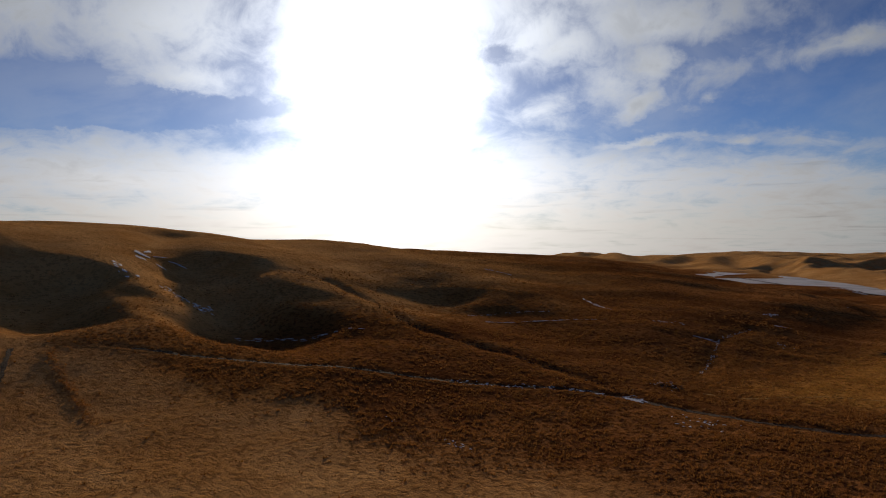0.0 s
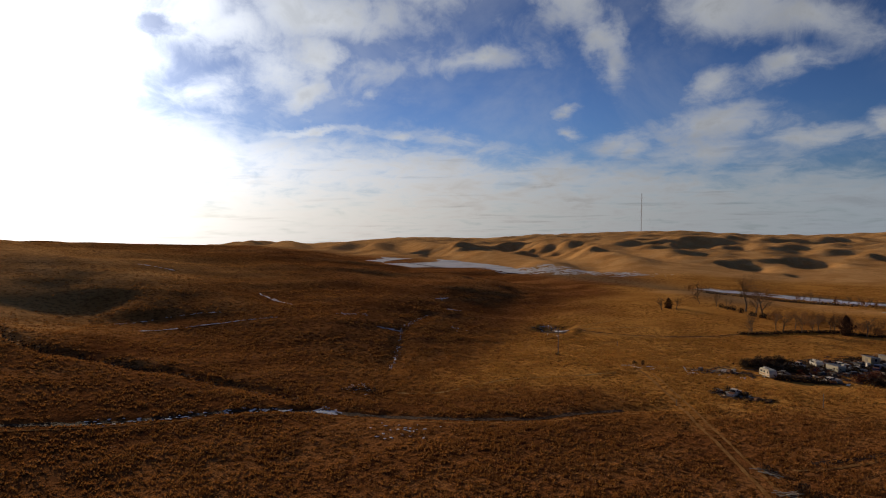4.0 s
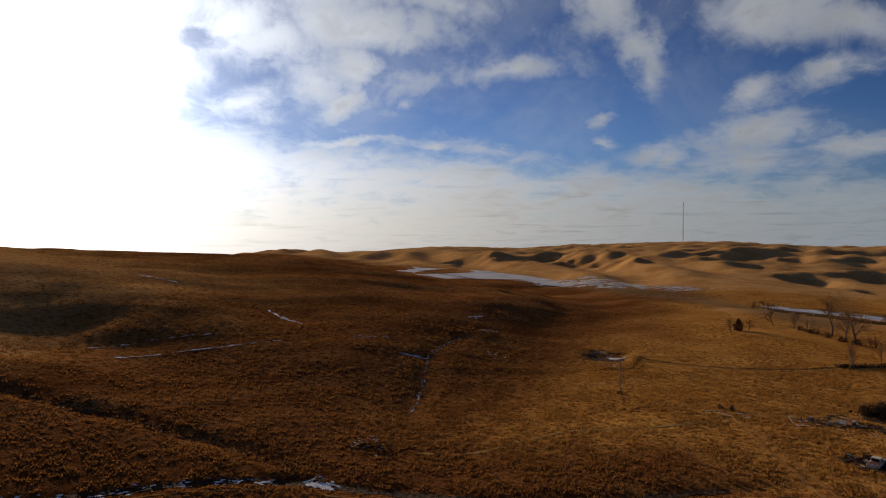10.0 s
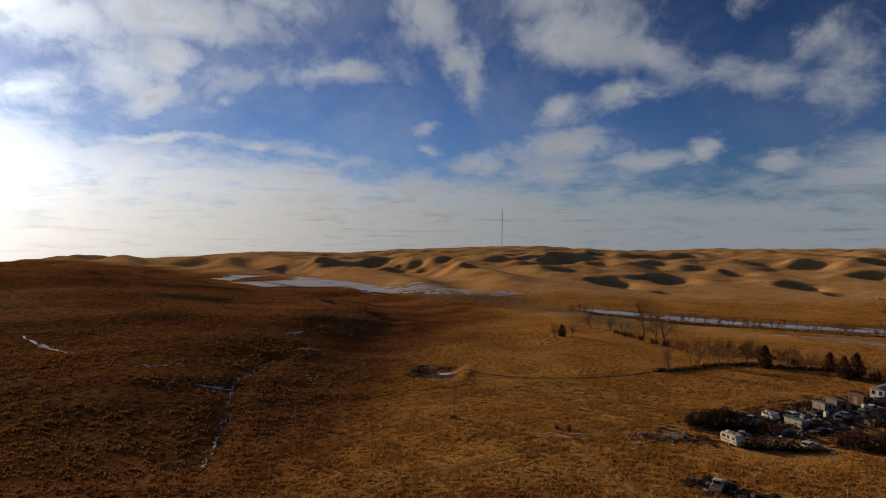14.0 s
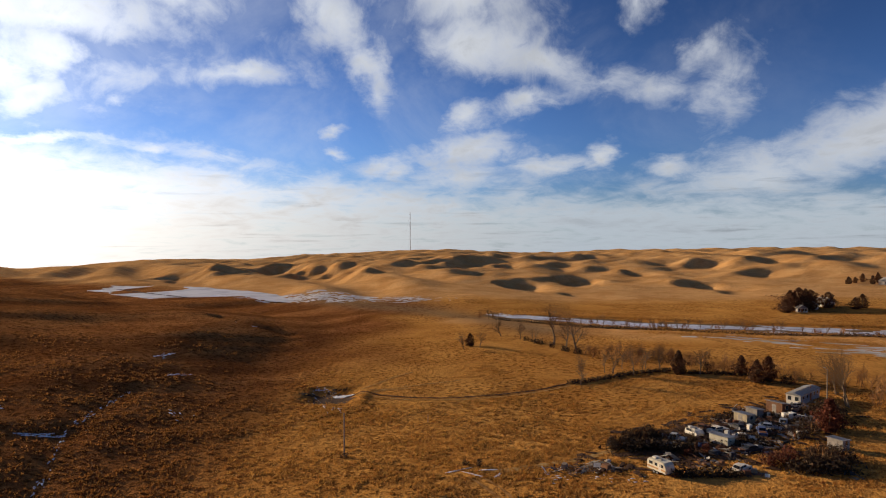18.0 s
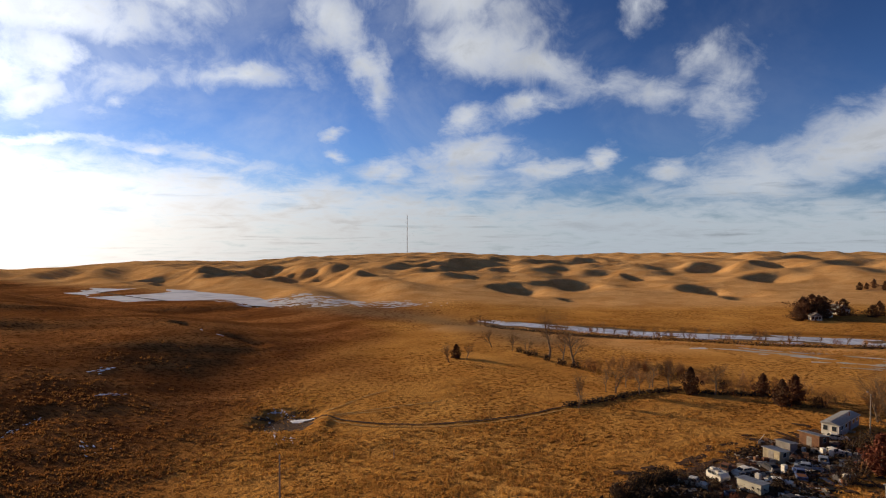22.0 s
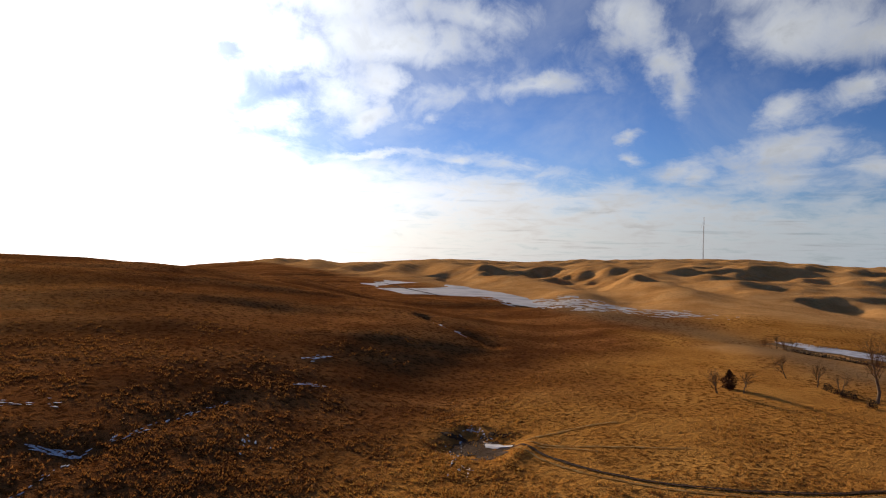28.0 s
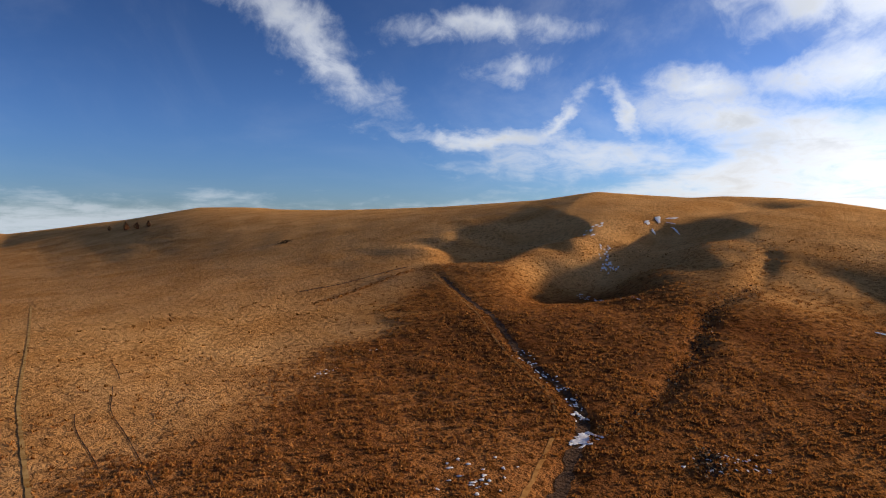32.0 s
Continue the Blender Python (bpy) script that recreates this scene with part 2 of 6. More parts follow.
def ground_build(n, p):
    def zone(name):
        node = n.add("ShaderNodeAttribute")
        node.attribute_name = name
        return node.outputs["Fac"]

    wide, patch, clump, fine = n.noise(p, 0.012, 3.0, 0.55), n.noise(p, 0.055, 4.0, 0.6, 0.6), n.noise(p, 0.75, 4.0, 0.68), n.noise(p, 3.2, 3.0, 0.6)
    slope = n.mix(n.remap(patch, 0.38, 0.64), (0.230, 0.084, 0.026), (0.370, 0.150, 0.046))
    meadow = n.mix(n.remap(n.math("ADD", n.math("MULTIPLY", patch, 0.6), n.math("MULTIPLY", wide, 0.4)), 0.40, 0.62), (0.480, 0.202, 0.043), (0.670, 0.320, 0.076))
    sand = n.mix(n.remap(patch, 0.36, 0.64), (0.570, 0.275, 0.088), (0.710, 0.390, 0.150))
    # streaks across the sun's bearing: shaded and lit folds painted into the slope colour
    turned = n.vec("MULTIPLY", n.add("ShaderNodeVectorRotate", Vector=p, Axis=(0, 0, 1), Angle=radians(33)).outputs[0], (1.0, 0.2, 1.0))
    fold_shade = n.noise(turned, 0.045, 4.0, 0.55, 0.5)
    slope = n.mix(n.remap(fold_shade, 0.46, 0.60, 0.0, 0.6, True), slope, (0.140, 0.048, 0.015))
    slope = n.mix(n.remap(fold_shade, 0.44, 0.36, 0.0, 0.6, True), slope, (0.45, 0.195, 0.062))
    colour = n.mix(zone("meadow"), slope, meadow)
    colour = n.mix(zone("dune"), colour, sand)
    colour = n.mix(zone("mud"), colour, (0.26, 0.165, 0.085))
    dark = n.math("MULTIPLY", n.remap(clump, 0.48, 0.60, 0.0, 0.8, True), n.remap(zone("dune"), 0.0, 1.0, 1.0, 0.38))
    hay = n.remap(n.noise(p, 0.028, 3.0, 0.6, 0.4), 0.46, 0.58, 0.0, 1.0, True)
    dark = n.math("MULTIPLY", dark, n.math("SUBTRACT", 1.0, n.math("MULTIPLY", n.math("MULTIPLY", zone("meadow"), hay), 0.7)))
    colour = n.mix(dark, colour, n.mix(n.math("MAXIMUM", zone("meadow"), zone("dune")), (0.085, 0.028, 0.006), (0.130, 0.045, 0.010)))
    light = n.math("MULTIPLY", n.remap(fine, 0.55, 0.78, 0.0, 0.45), n.remap(n.math("ADD", zone("meadow"), zone("dune")), 0.0, 1.0, 0.35, 1.0))
    colour = n.mix(light, colour, (0.56, 0.30, 0.065))
    lumps = n.math("MULTIPLY", n.math("ADD", n.math("MULTIPLY", clump, 0.8), n.math("MULTIPLY", fine, 0.22)), n.remap(zone("dune"), 0.0, 1.0, 1.0, 0.45))
    return colour, lumps, 1.6


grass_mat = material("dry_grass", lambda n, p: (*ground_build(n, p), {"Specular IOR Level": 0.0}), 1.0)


def tuft_material(name, dark, light):
    """Thin dry blades that let some of the sunlight through."""

    def build(n, p):
        return (n.mix(n.add("ShaderNodeNewGeometry").outputs["Random Per Island"], dark, light),)

    m = material(name, build, 0.9)
    n = Nodes(m.node_tree, False)
    through_light = n.add("ShaderNodeBsdfTranslucent", Color=(*light, 1.0))
    shader = next(node for node in n.tree.nodes if node.type == "BSDF_PRINCIPLED")
    both = n.add("ShaderNodeMixShader", i0=0.3, i1=shader.outputs[0], i2=through_light.outputs[0])
    out = next(node for node in n.tree.nodes if node.type == "OUTPUT_MATERIAL")
    n.tree.links.new(both.outputs[0], out.inputs[0])
    return m


tuft_mat = tuft_material("meadow_tufts", (0.30, 0.120, 0.022), (0.60, 0.30, 0.065))
trail_mat = material("trodden_trail", lambda n, p: (n.mix(n.remap(n.noise(p, 0.8, 5.0, 0.65), 0.4, 0.65), (0.40, 0.20, 0.065), (0.24, 0.10, 0.026)), n.noise(p, 2.5), 0.04, {"Specular IOR Level": 0.0}), 1.0)
rust_tuft_mat = tuft_material("bluestem_tufts", (0.15, 0.050, 0.011), (0.42, 0.175, 0.042))
track_mat = material("bare_track", lambda n, p: (n.mix(n.remap(n.noise(p, 0.8, 5.0, 0.65), 0.4, 0.65), (0.50, 0.30, 0.11), (0.30, 0.15, 0.04)), n.noise(p, 2.5), 0.04, {"Specular IOR Level": 0.0}), 1.0)
# weed colour, taken darker to paint the black shade in the yard as well
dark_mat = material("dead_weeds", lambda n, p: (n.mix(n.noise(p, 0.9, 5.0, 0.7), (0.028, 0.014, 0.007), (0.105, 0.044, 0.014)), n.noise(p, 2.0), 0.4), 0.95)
snow_mat = material("old_snow", lambda n, p: (n.mix(n.remap(n.noise(p, 0.7, 5.0, 0.7), 0.45, 0.7), (0.84, 0.81, 0.78), (0.54, 0.49, 0.46)), n.noise(p, 3.0, 4.0), 0.06), 0.7)
ice_mat = material("grey_ice", lambda n, p: (n.mix(n.remap(n.noise(p, 0.05, 6.0, 0.65), 0.42, 0.66), (0.68, 0.62, 0.56), (0.42, 0.37, 0.33)), n.noise(p, 0.6, 3.0), 0.03), 0.5)
mud_mat = material("wet_mud", lambda n, p: (n.mix(n.noise(p, 0.3, 5.0, 0.65), (0.11, 0.070, 0.035), (0.26, 0.14, 0.05)), n.noise(p, 1.0), 0.1, {"Specular IOR Level": 0.05}), 0.9)
pan_mat = material("salt_flat", lambda n, p: (n.mix(n.remap(n.noise(p, 0.07, 6.0, 0.65), 0.42, 0.6), (0.54, 0.49, 0.43), (0.38, 0.26, 0.13)), n.noise(p, 0.8), 0.05), 0.5)
bark_mat = worn("grey_bark", (0.27, 0.18, 0.10), (0.10, 0.06, 0.035), 2.0, 0.7, 0.9)
twig_mat = worn("bare_twigs", (0.25, 0.140, 0.060), (0.12, 0.060, 0.024), 0.4, 0.5, 0.9)
brush_mat = worn("brown_brush", (0.34, 0.165, 0.060), (0.17, 0.075, 0.028), 0.6, 0.6, 0.95)


def foliage(name, dark, light):
    return material(name, lambda n, p: (n.mix(n.add("ShaderNodeNewGeometry").outputs["Random Per Island"], dark, light),), 0.8)


cedar_mat = foliage("cedar_foliage", (0.085, 0.032, 0.014), (0.20, 0.085, 0.032))
green_mat = foliage("dark_cedar_foliage", (0.055, 0.025, 0.011), (0.15, 0.066, 0.026))
red_mat = foliage("rusty_foliage", (0.075, 0.018, 0.009), (0.19, 0.052, 0.020))
olive_mat = foliage("dull_shrub_foliage", (0.030, 0.018, 0.010), (0.095, 0.052, 0.022))
white_mat = worn("white_paint", (0.80, 0.71, 0.56), (0.30, 0.21, 0.12), 0.9, 0.45, 0.55)
cream_mat = worn("cream_paint", (0.72, 0.64, 0.46), (0.34, 0.24, 0.13), 0.9, 0.4, 0.5)
tan_mat = worn("tan_boards", (0.52, 0.42, 0.26), (0.20, 0.13, 0.07), 1.2, 0.55, 0.8)
brown_mat = worn("brown_boards", (0.26, 0.125, 0.062), (0.09, 0.05, 0.03), 1.2, 0.5, 0.85)
grey_mat = worn("grey_boards", (0.36, 0.31, 0.25), (0.14, 0.10, 0.07), 1.2, 0.5, 0.85)
steel_mat = worn("weathered_steel", (0.42, 0.39, 0.34), (0.22, 0.14, 0.08), 1.4, 0.5, 0.45, {"Metallic": 0.5})
# paint of the grey cars, and the shade colour of the mobile home's right wall
bluegrey_mat = worn("blue_grey_siding", (0.27, 0.29, 0.32), (0.16, 0.14, 0.13), 1.1, 0.4, 0.6)
rust_mat = worn("rusty_metal", (0.23, 0.095, 0.045), (0.10, 0.05, 0.03), 2.2, 0.7, 0.85)
blue_mat = worn("faded_blue_paint", (0.10, 0.14, 0.26), (0.13, 0.08, 0.05), 1.4, 0.5, 0.45)
dkpaint_mat = worn("dark_paint", (0.05, 0.05, 0.055), (0.12, 0.08, 0.05), 1.4, 0.5, 0.45)
rubber_mat = worn("tyre_rubber", (0.025, 0.024, 0.023), (0.09, 0.07, 0.05), 3.0, 0.4, 0.9)
glass_mat = worn("dark_glass", (0.03, 0.035, 0.04), (0.10, 0.08, 0.06), 2.0, 0.3, 0.12, {"Specular IOR Level": 0.5})
wood_mat = worn("grey_timber", (0.33, 0.25, 0.17), (0.13, 0.08, 0.05), 2.0, 0.55, 0.9)
mast_mat = worn("galvanised_steel", (0.42, 0.40, 0.38), (0.30, 0.22, 0.18), 0.3, 0.4, 0.5)
stripe_mat = worn("orange_stripe", (0.55, 0.28, 0.10), (0.3, 0.2, 0.1), 1.5, 0.4, 0.55)


# ---- terrain ----
def smooth(a, b, v):
    u = np.clip((v - a) / (b - a), 0.0, 1.0)
    return u * u * (3 - 2 * u)


def waves(x, y, size, seed):
    """Soft pseudo-random swell between -1 and 1, from a few crossed sines."""
    rng = np.random.RandomState(seed)
    total = 0.0
    for k in range(5):
        turn, phase, stretch = rng.uniform(0, math.pi), rng.uniform(0, 6.28), rng.uniform(0.7, 1.5)
        total = total + np.sin((x * math.cos(turn) + y * math.sin(turn)) * 6.283 / (size * stretch) + phase)
    return total / 2.6


def knoll(x, y, cx, cy, rx, ry, turn=0.0):
    c, s = math.cos(radians(turn)), math.sin(radians(turn))
    u, v = ((x - cx) * c + (y - cy) * s) / rx, (-(x - cx) * s + (y - cy) * c) / ry
    return np.exp(-(u * u + v * v))


def line_gap(x, y, pts):
    """Distance from a line of points in plan."""
    best = np.full(np.shape(x), 1e9)
    for (ax, ay), (bx, by) in zip(pts[:-1], pts[1:]):
        ux, uy = bx - ax, by - ay
        k = np.clip(((x - ax) * ux + (y - ay) * uy) / (ux * ux + uy * uy), 0, 1)
        best = np.minimum(best, np.hypot(x - ax - k * ux, y - ay - k * uy))
    return best


GULLY = [(-124, -59), (-107, -38.5), (-93, -21.5), (-73, -3), (-56, 14.5), (-49, 20)]
TRAIL = [(-49, 20), (-44, 21.5), (-31, 25), (-20, 27.5), (-8, 32.5), (-2, 39), (6, 45), (13, 50)]
SIDE_DRAW = [(-172, 22), (-140, 24), (-115, 19), (-85, 24), (-62, 25), (-46, 24)]
RAVINE = [(-290, 0), (-242, -18), (-205, -24), (-165, -22), (-135, -24), (-112, -14)]
STREAM = [(-49, 56), (-53, 68), (-58, 82), (-64.5, 97), (-66.5, 110), (-68, 126)]
STREAM_ARM = [(-64.5, 97), (-67, 95.5), (-70.5, 94)]
CREEK = [(-175, 145), (-145, 122), (-123, 107), (-100, 104), (-82, 99), (-70.5, 94)]
RIVER = [(-40, 352), (20, 322), (60, 302), (95, 285), (130, 272), (190, 256), (330, 228), (600, 185)]
# blowouts in the dunes: place, half sizes, height of the back wall, turn
HOLLOWS = [
    (66, 512, 19, 13, 8, 14), (120, 556, 21, 14, 8, -6), (214, 505, 17, 13, 8, 24), (193, 612, 10, 12, 6, 40), (279, 662, 20, 11, 6, 5),
    (306, 580, 24, 11, 6, 10), (345, 655, 20, 12, 6, 25), (82, 705, 18, 11, 6, 10), (181, 915, 40, 22, 10, 5), (239, 935, 36, 20, 8, 10), (36, 722, 42, 24, 15, 6),
    ] + [
    (-208, 755, 30, 30, 13, 48), (-235, 690, 20, 26, 10, 50), (-139, 690, 26, 28, 12, 46), (-111, 662, 18, 24, 10, 48), (-49, 580, 20, 20, 9, 45),
    (35, 590, 26, 10, 5, 20), (-291, 695, 24, 26, 9, 48), (96, 440, 7, 8, 3, 50), (215, 446, 9, 8, 3, 20), (420, 640, 24, 14, 7, 15), (440, 760, 28, 16, 7, 10),
]


ICE_LEVEL = -8.3
RIDGE_WAY = [-170, -161, -152, -146, -140, -133, -126, -118, -111, -105, -98, -91, -84, -77, -70, -64, -58, -52, -46, -40, -33, -26, -18, -9, 0, 10, 20, 32]
RIDGE_RISE = [-0.14, -2.08, -1.24, -0.29, -0.26, -1.14, -0.52, -0.7, -0.2, 0.51, -0.34, -0.48, -0.51, -0.75, -0.75, -1.41, -1.24, -1.0, -0.35, 0.01, -0.22, 0.01, -0.33, 0.12, 0.39, -0.13, -0.04, 0.15]


PALE_EDGE = [(-175, -80), (-119, -52), (-66, -30), (-37, -20), (-19, -6), (-11, -1), (0, -6), (14, -22), (40, -50)]


def pale_side(x, y):
    """Metres past the foot of the pale hillside: south of its edge line."""
    edge = np.interp(x, [p[0] for p in PALE_EDGE], [p[1] for p in PALE_EDGE])
    return (edge - y) * 0.85


def terrain(x, y):
    """Height of the ground, with the pale hillside worn smooth."""
    x, y = np.asarray(x, float), np.asarray(y, float)
    h = rough_terrain(x, y)
    worn_smooth = smooth(10, 60, pale_side(x, y)) * smooth(40, -20, x) * smooth(-560, -420, y)
    chosen = worn_smooth > 0.001
    if chosen.any():
        cx, cy, total = x[chosen], y[chosen], 0.0
        for step, share in ((-72, 0.08), (-48, 0.14), (-24, 0.18), (0, 0.2), (24, 0.18), (48, 0.14), (72, 0.08)):
            total = total + share * rough_terrain(cx + 0.84 * step, cy - 0.54 * step)
        h = np.array(h)
        h[chosen] = h[chosen] * (1 - worn_smooth[chosen]) + total * worn_smooth[chosen]
    return h


def rough_terrain(x, y):
    # valley floor, falling gently to the river
    h = 3.5 - 4.5 * smooth(20, 130, y) - 3.5 * smooth(130, 340, y)
    # long upland slope in the west
    west = smooth(-25, -330, x + 0.12 * (y - 100))
    h = h + 30 * west * (1 - smooth(245, 360, y - 0.35 * (x + 150)))
    # high ground in the west and south-west
    h = h + 18 * smooth(-60, -380, x) * smooth(120, -40, y)
    h = h - 6 * smooth(10, -260, y) * smooth(40, -200, x)
    h = h - 5 * knoll(x, y, -340, -60, 150, 110) - 3 * knoll(x, y, -60, -260, 150, 110)
    # steeper toe of the slope above the meadow
    h = h + 6.5 * smooth(-36, -92, x + 4 * np.sin(y / 21.0)) * smooth(45, 100, y) * (1 - smooth(250, 340, y))
    # dunes beyond the river
    front = 395 + 0.75 * np.maximum(-x - 60, 0) + 18 * np.sin(x / 95.0) + 12 * np.sin(x / 37 + 1)
    rise = smooth(0, 330, y - front) * (1 - 0.75 * smooth(-0.28, -0.62, x / np.maximum(y, 50)))
    h = h + 10.2 * rise + 4 * smooth(250, 900, y - front) + 11 * smooth(120, 450, x) * rise
    lumps = rise * (1 - 0.7 * smooth(700, 2000, y))
    folds = np.sin((x + 0.55 * y) / 17.0 + 1.6 * np.sin(x / 80.0)) * smooth(60, -120, x) * smooth(0, 90, y - front) * smooth(420, 160, y - front)
    h = h + 5.5 * folds + lumps * (3.0 * waves(x, y * 0.8, 170, 3) + 1.9 * waves(x, y * 1.3, 62, 4) + 0.9 * waves(x, y * 1.3, 33, 5))
    for cx, cy, rx, ry, deep, turn in HOLLOWS:
        c, s = math.cos(radians(turn)), math.sin(radians(turn))
        u, v = ((x - cx) * c + (y - cy) * s) / rx + 0.22 * waves(x, y, 34, 13), (-(x - cx) * s + (y - cy) * c) / ry + 0.25 * waves(x, y, 27, 14)
        # a steep back wall under a bowed rim, the floor running out down the slope
        v = v + 0.35 * u * u - 0.25 * u
        open_side = np.where(v < 0, v / 3.2, v)
        h = h - 0.68 * deep * np.exp(-((u * u + open_side * open_side) ** 1.5)) + 0.28 * deep * np.exp(-u * u / 1.4 - ((v - 1.7) / 0.9) ** 2)
    # rounded hill between the slope and the lake
    h = h + 17 * knoll(x, y, -240, 338, 66, 40, -25)
    # the land drops away beyond the last hills
    h = h - 0.03 * np.maximum(np.hypot(x, y) - 1500, 0)
    # soft swells everywhere but on the flats
    away = smooth(-30, -140, x) * (1 - 0.7 * smooth(-50, -130, y))
    across, along = 0.84 * x - 0.54 * y, 0.54 * x + 0.84 * y
    h = h + away * (0.8 * waves(across, 0.3 * along, 120, 7) + smooth(40, 120, y) * (0.75 * waves(across, 0.22 * along, 58, 12) + 0.22 * waves(across, 0.2 * along, 27, 17)) + 0.1 * waves(x, y, 38, 8))
    h = h + 0.25 * waves(x, y, 55, 9) + 0.08 * waves(x, y, 14, 10)
    # draws and gullies
    h = h - 0.8 * np.exp(-((line_gap(x, y, SIDE_DRAW) / 2.6) ** 2)) * smooth(-44, -62, x)
    h = h - 4.0 * np.exp(-((line_gap(x, y, RAVINE) / 16) ** 2)) * smooth(-85, -150, x)
    for cx, cy, r, deep in ((-182, -68, 22, 6.8), (-150, -19, 21, 5.5), (-199, -12, 17, 4.2), (-150, 46, 20, 2.4)):
        u, v = (x - cx) / r + 0.22 * waves(x, y, 40, 15), (y - cy) / r + 0.22 * waves(x, y, 33, 16)
        u = np.where(u > 0, u / 1.6, u)
        h = h - deep * np.exp(-((u * u + v * v) ** 1.5))
    h = h - 0.32 * np.exp(-((line_gap(x, y, GULLY) / 1.2) ** 2)) - 0.45 * np.exp(-((line_gap(x, y, TRAIL) / 2.4) ** 2))
    h = h - 0.4 * np.exp(-((line_gap(x, y, STREAM) / 3) ** 2)) - 0.3 * np.exp(-((line_gap(x, y, STREAM_ARM) / 3) ** 2))
    h = h - 1.2 * np.exp(-((line_gap(x, y, CREEK) / 16) ** 2))
    h = h - 1.3 * np.exp(-((line_gap(x, y, [(-90, 242), (-76, 234), (-58, 227)]) / 3.2) ** 2))
    # stock pond: a scooped hollow with a low dam
    h = h - 1.5 * np.exp(-(((x - -27.4) / 6.2) ** 4 + ((y - 142.1) / 7.5) ** 4)) + 0.7 * knoll(x, y, -19.2, 141.1, 1.8, 7)
    # level river bed and lake bed
    bed = np.exp(-((line_gap(x, y, RIVER) / 26) ** 4))
    lake = np.exp(-(((x + 205) * 0.8 + (y - 475) * 0.6) / 115) ** 4 - ((-(x + 205) * 0.6 + (y - 475) * 0.8) / 62) ** 4)
    # the whole valley falls away slowly to the north and north-west
    far, way = np.hypot(x, y), np.degrees(np.arctan2(x, y))
    drop = (0.010 * np.maximum(far - 250, 0) + 0.012 * np.maximum(far - 800, 0)) * smooth(-80, -60, way) * smooth(150, 90, way)
    # height of the far ridges by bearing
    ridge = np.interp(np.degrees(np.arctan2(x - 15, y)), RIDGE_WAY, RIDGE_RISE)
    h = h + np.radians(ridge) * smooth(100, 360, far) * np.minimum(far, 1800)
    h = (h - drop) * (1 - bed) + bed * (-5.0 - drop)
    return h * (1 - lake) + lake * ICE_LEVEL


GRID = {}


def below(values, x):
    """Index of the last value that is not above x."""
    lo, hi = 0, len(values)
    while lo < hi:
        mid = (lo + hi) // 2
        if values[mid] <= x:
            lo = mid + 1
        else:
            hi = mid
    return lo - 1


def ground_z(x, y):
    """Height of the ground mesh."""
    xs, ys, z = GRID["x"], GRID["y"], GRID["z"]
    i = min(max(below(xs, x), 0), len(xs) - 2)
    j = min(max(below(ys, y), 0), len(ys) - 2)
    u, v = (x - xs[i]) / (xs[i + 1] - xs[i]), (y - ys[j]) / (ys[j + 1] - ys[j])
    a, b = z[j], z[j + 1]
    return (a[i] * (1 - u) + a[i + 1] * u) * (1 - v) + (b[i] * (1 - u) + b[i + 1] * u) * v


def axis_steps(centre, fine, reach, step, grow_back, grow_on):
    sides = []
    for grow in (grow_back, grow_on):
        pts, p, s = [0.0], 0.0, step
        while p < reach:
            if p > fine:
                s *= grow
            p += s
            pts.append(p)
        sides.append(pts)
    return np.array([centre - v for v in sides[0][:0:-1]] + [centre + v for v in sides[1]])


def build_ground():
    xs, ys = axis_steps(-30, 125, 4300, 1.4, 1.015, 1.018), axis_steps(85, 125, 4300, 1.4, 1.022, 1.011)
    gx, gy = np.meshgrid(xs, ys)
    gz = terrain(gx, gy)
    GRID.update(x=xs.tolist(), y=ys.tolist(), z=gz.tolist())
    nx, ny = len(xs), len(ys)
    idx = np.arange(nx * ny).reshape(ny, nx)
    faces = np.stack([idx[:-1, :-1], idx[:-1, 1:], idx[1:, 1:], idx[1:, :-1]], -1).reshape(-1, 4)
    me = bpy.data.meshes.new("ground")
    me.from_pydata(np.stack([gx, gy, gz], -1).reshape(-1, 3).tolist(), [], faces.tolist())
    me.polygons.foreach_set("use_smooth", [True] * len(me.polygons))
    edge = -38 + 0.10 * (gy - 90) + 9 * waves(gx, gy, 60, 21)
    meadow = smooth(-22, 22, gx - edge) * smooth(30, 75, gy + 6 * waves(gx, gy, 40, 22)) + 0.75 * smooth(-20, -70, gy) * smooth(-190, -120, gx + gy) + 0.6 * smooth(-95, -190, gx + 12 * waves(gx, gy, 70, 25)) * smooth(230, 60, gy)
    dune = smooth(-20, 40, gy - 385 - 0.75 * np.maximum(-gx - 60, 0))
    dune = np.maximum(dune, 0.7 * smooth(-4, 16, pale_side(gx, gy) + 4 * waves(gx, gy, 30, 24)) * smooth(120, 20, gx + 0.3 * gy))
    # tan flats and reed beds in front of the river
    dune = np.maximum(dune, 0.75 * smooth(34, 16, line_gap(gx, gy, [(26, 292), (90, 254), (180, 214), (320, 180)]) + 7 * waves(gx, gy, 50, 26)))
    dune = np.maximum(dune, 0.75 * smooth(-105, -185, gx + 14 * waves(gx, gy, 70, 25)) * smooth(190, 50, gy))
    mud = 0.8 * np.exp(-((line_gap(gx, gy, [(-95, 430), (-44, 368), (-10, 346), (19, 300), (42, 250)]) / 16) ** 2))
    for name, values in (("meadow", np.clip(meadow, 0, 1)), ("dune", dune), ("mud", mud)):
        me.attributes.new(name, "FLOAT", "POINT").data.foreach_set("value", values.ravel().astype(np.float32))
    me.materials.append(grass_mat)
    return tagged(new("ground", me), "rolling dry prairie ground of golden brown grass", "ground", kind="structure")


ground = build_ground()


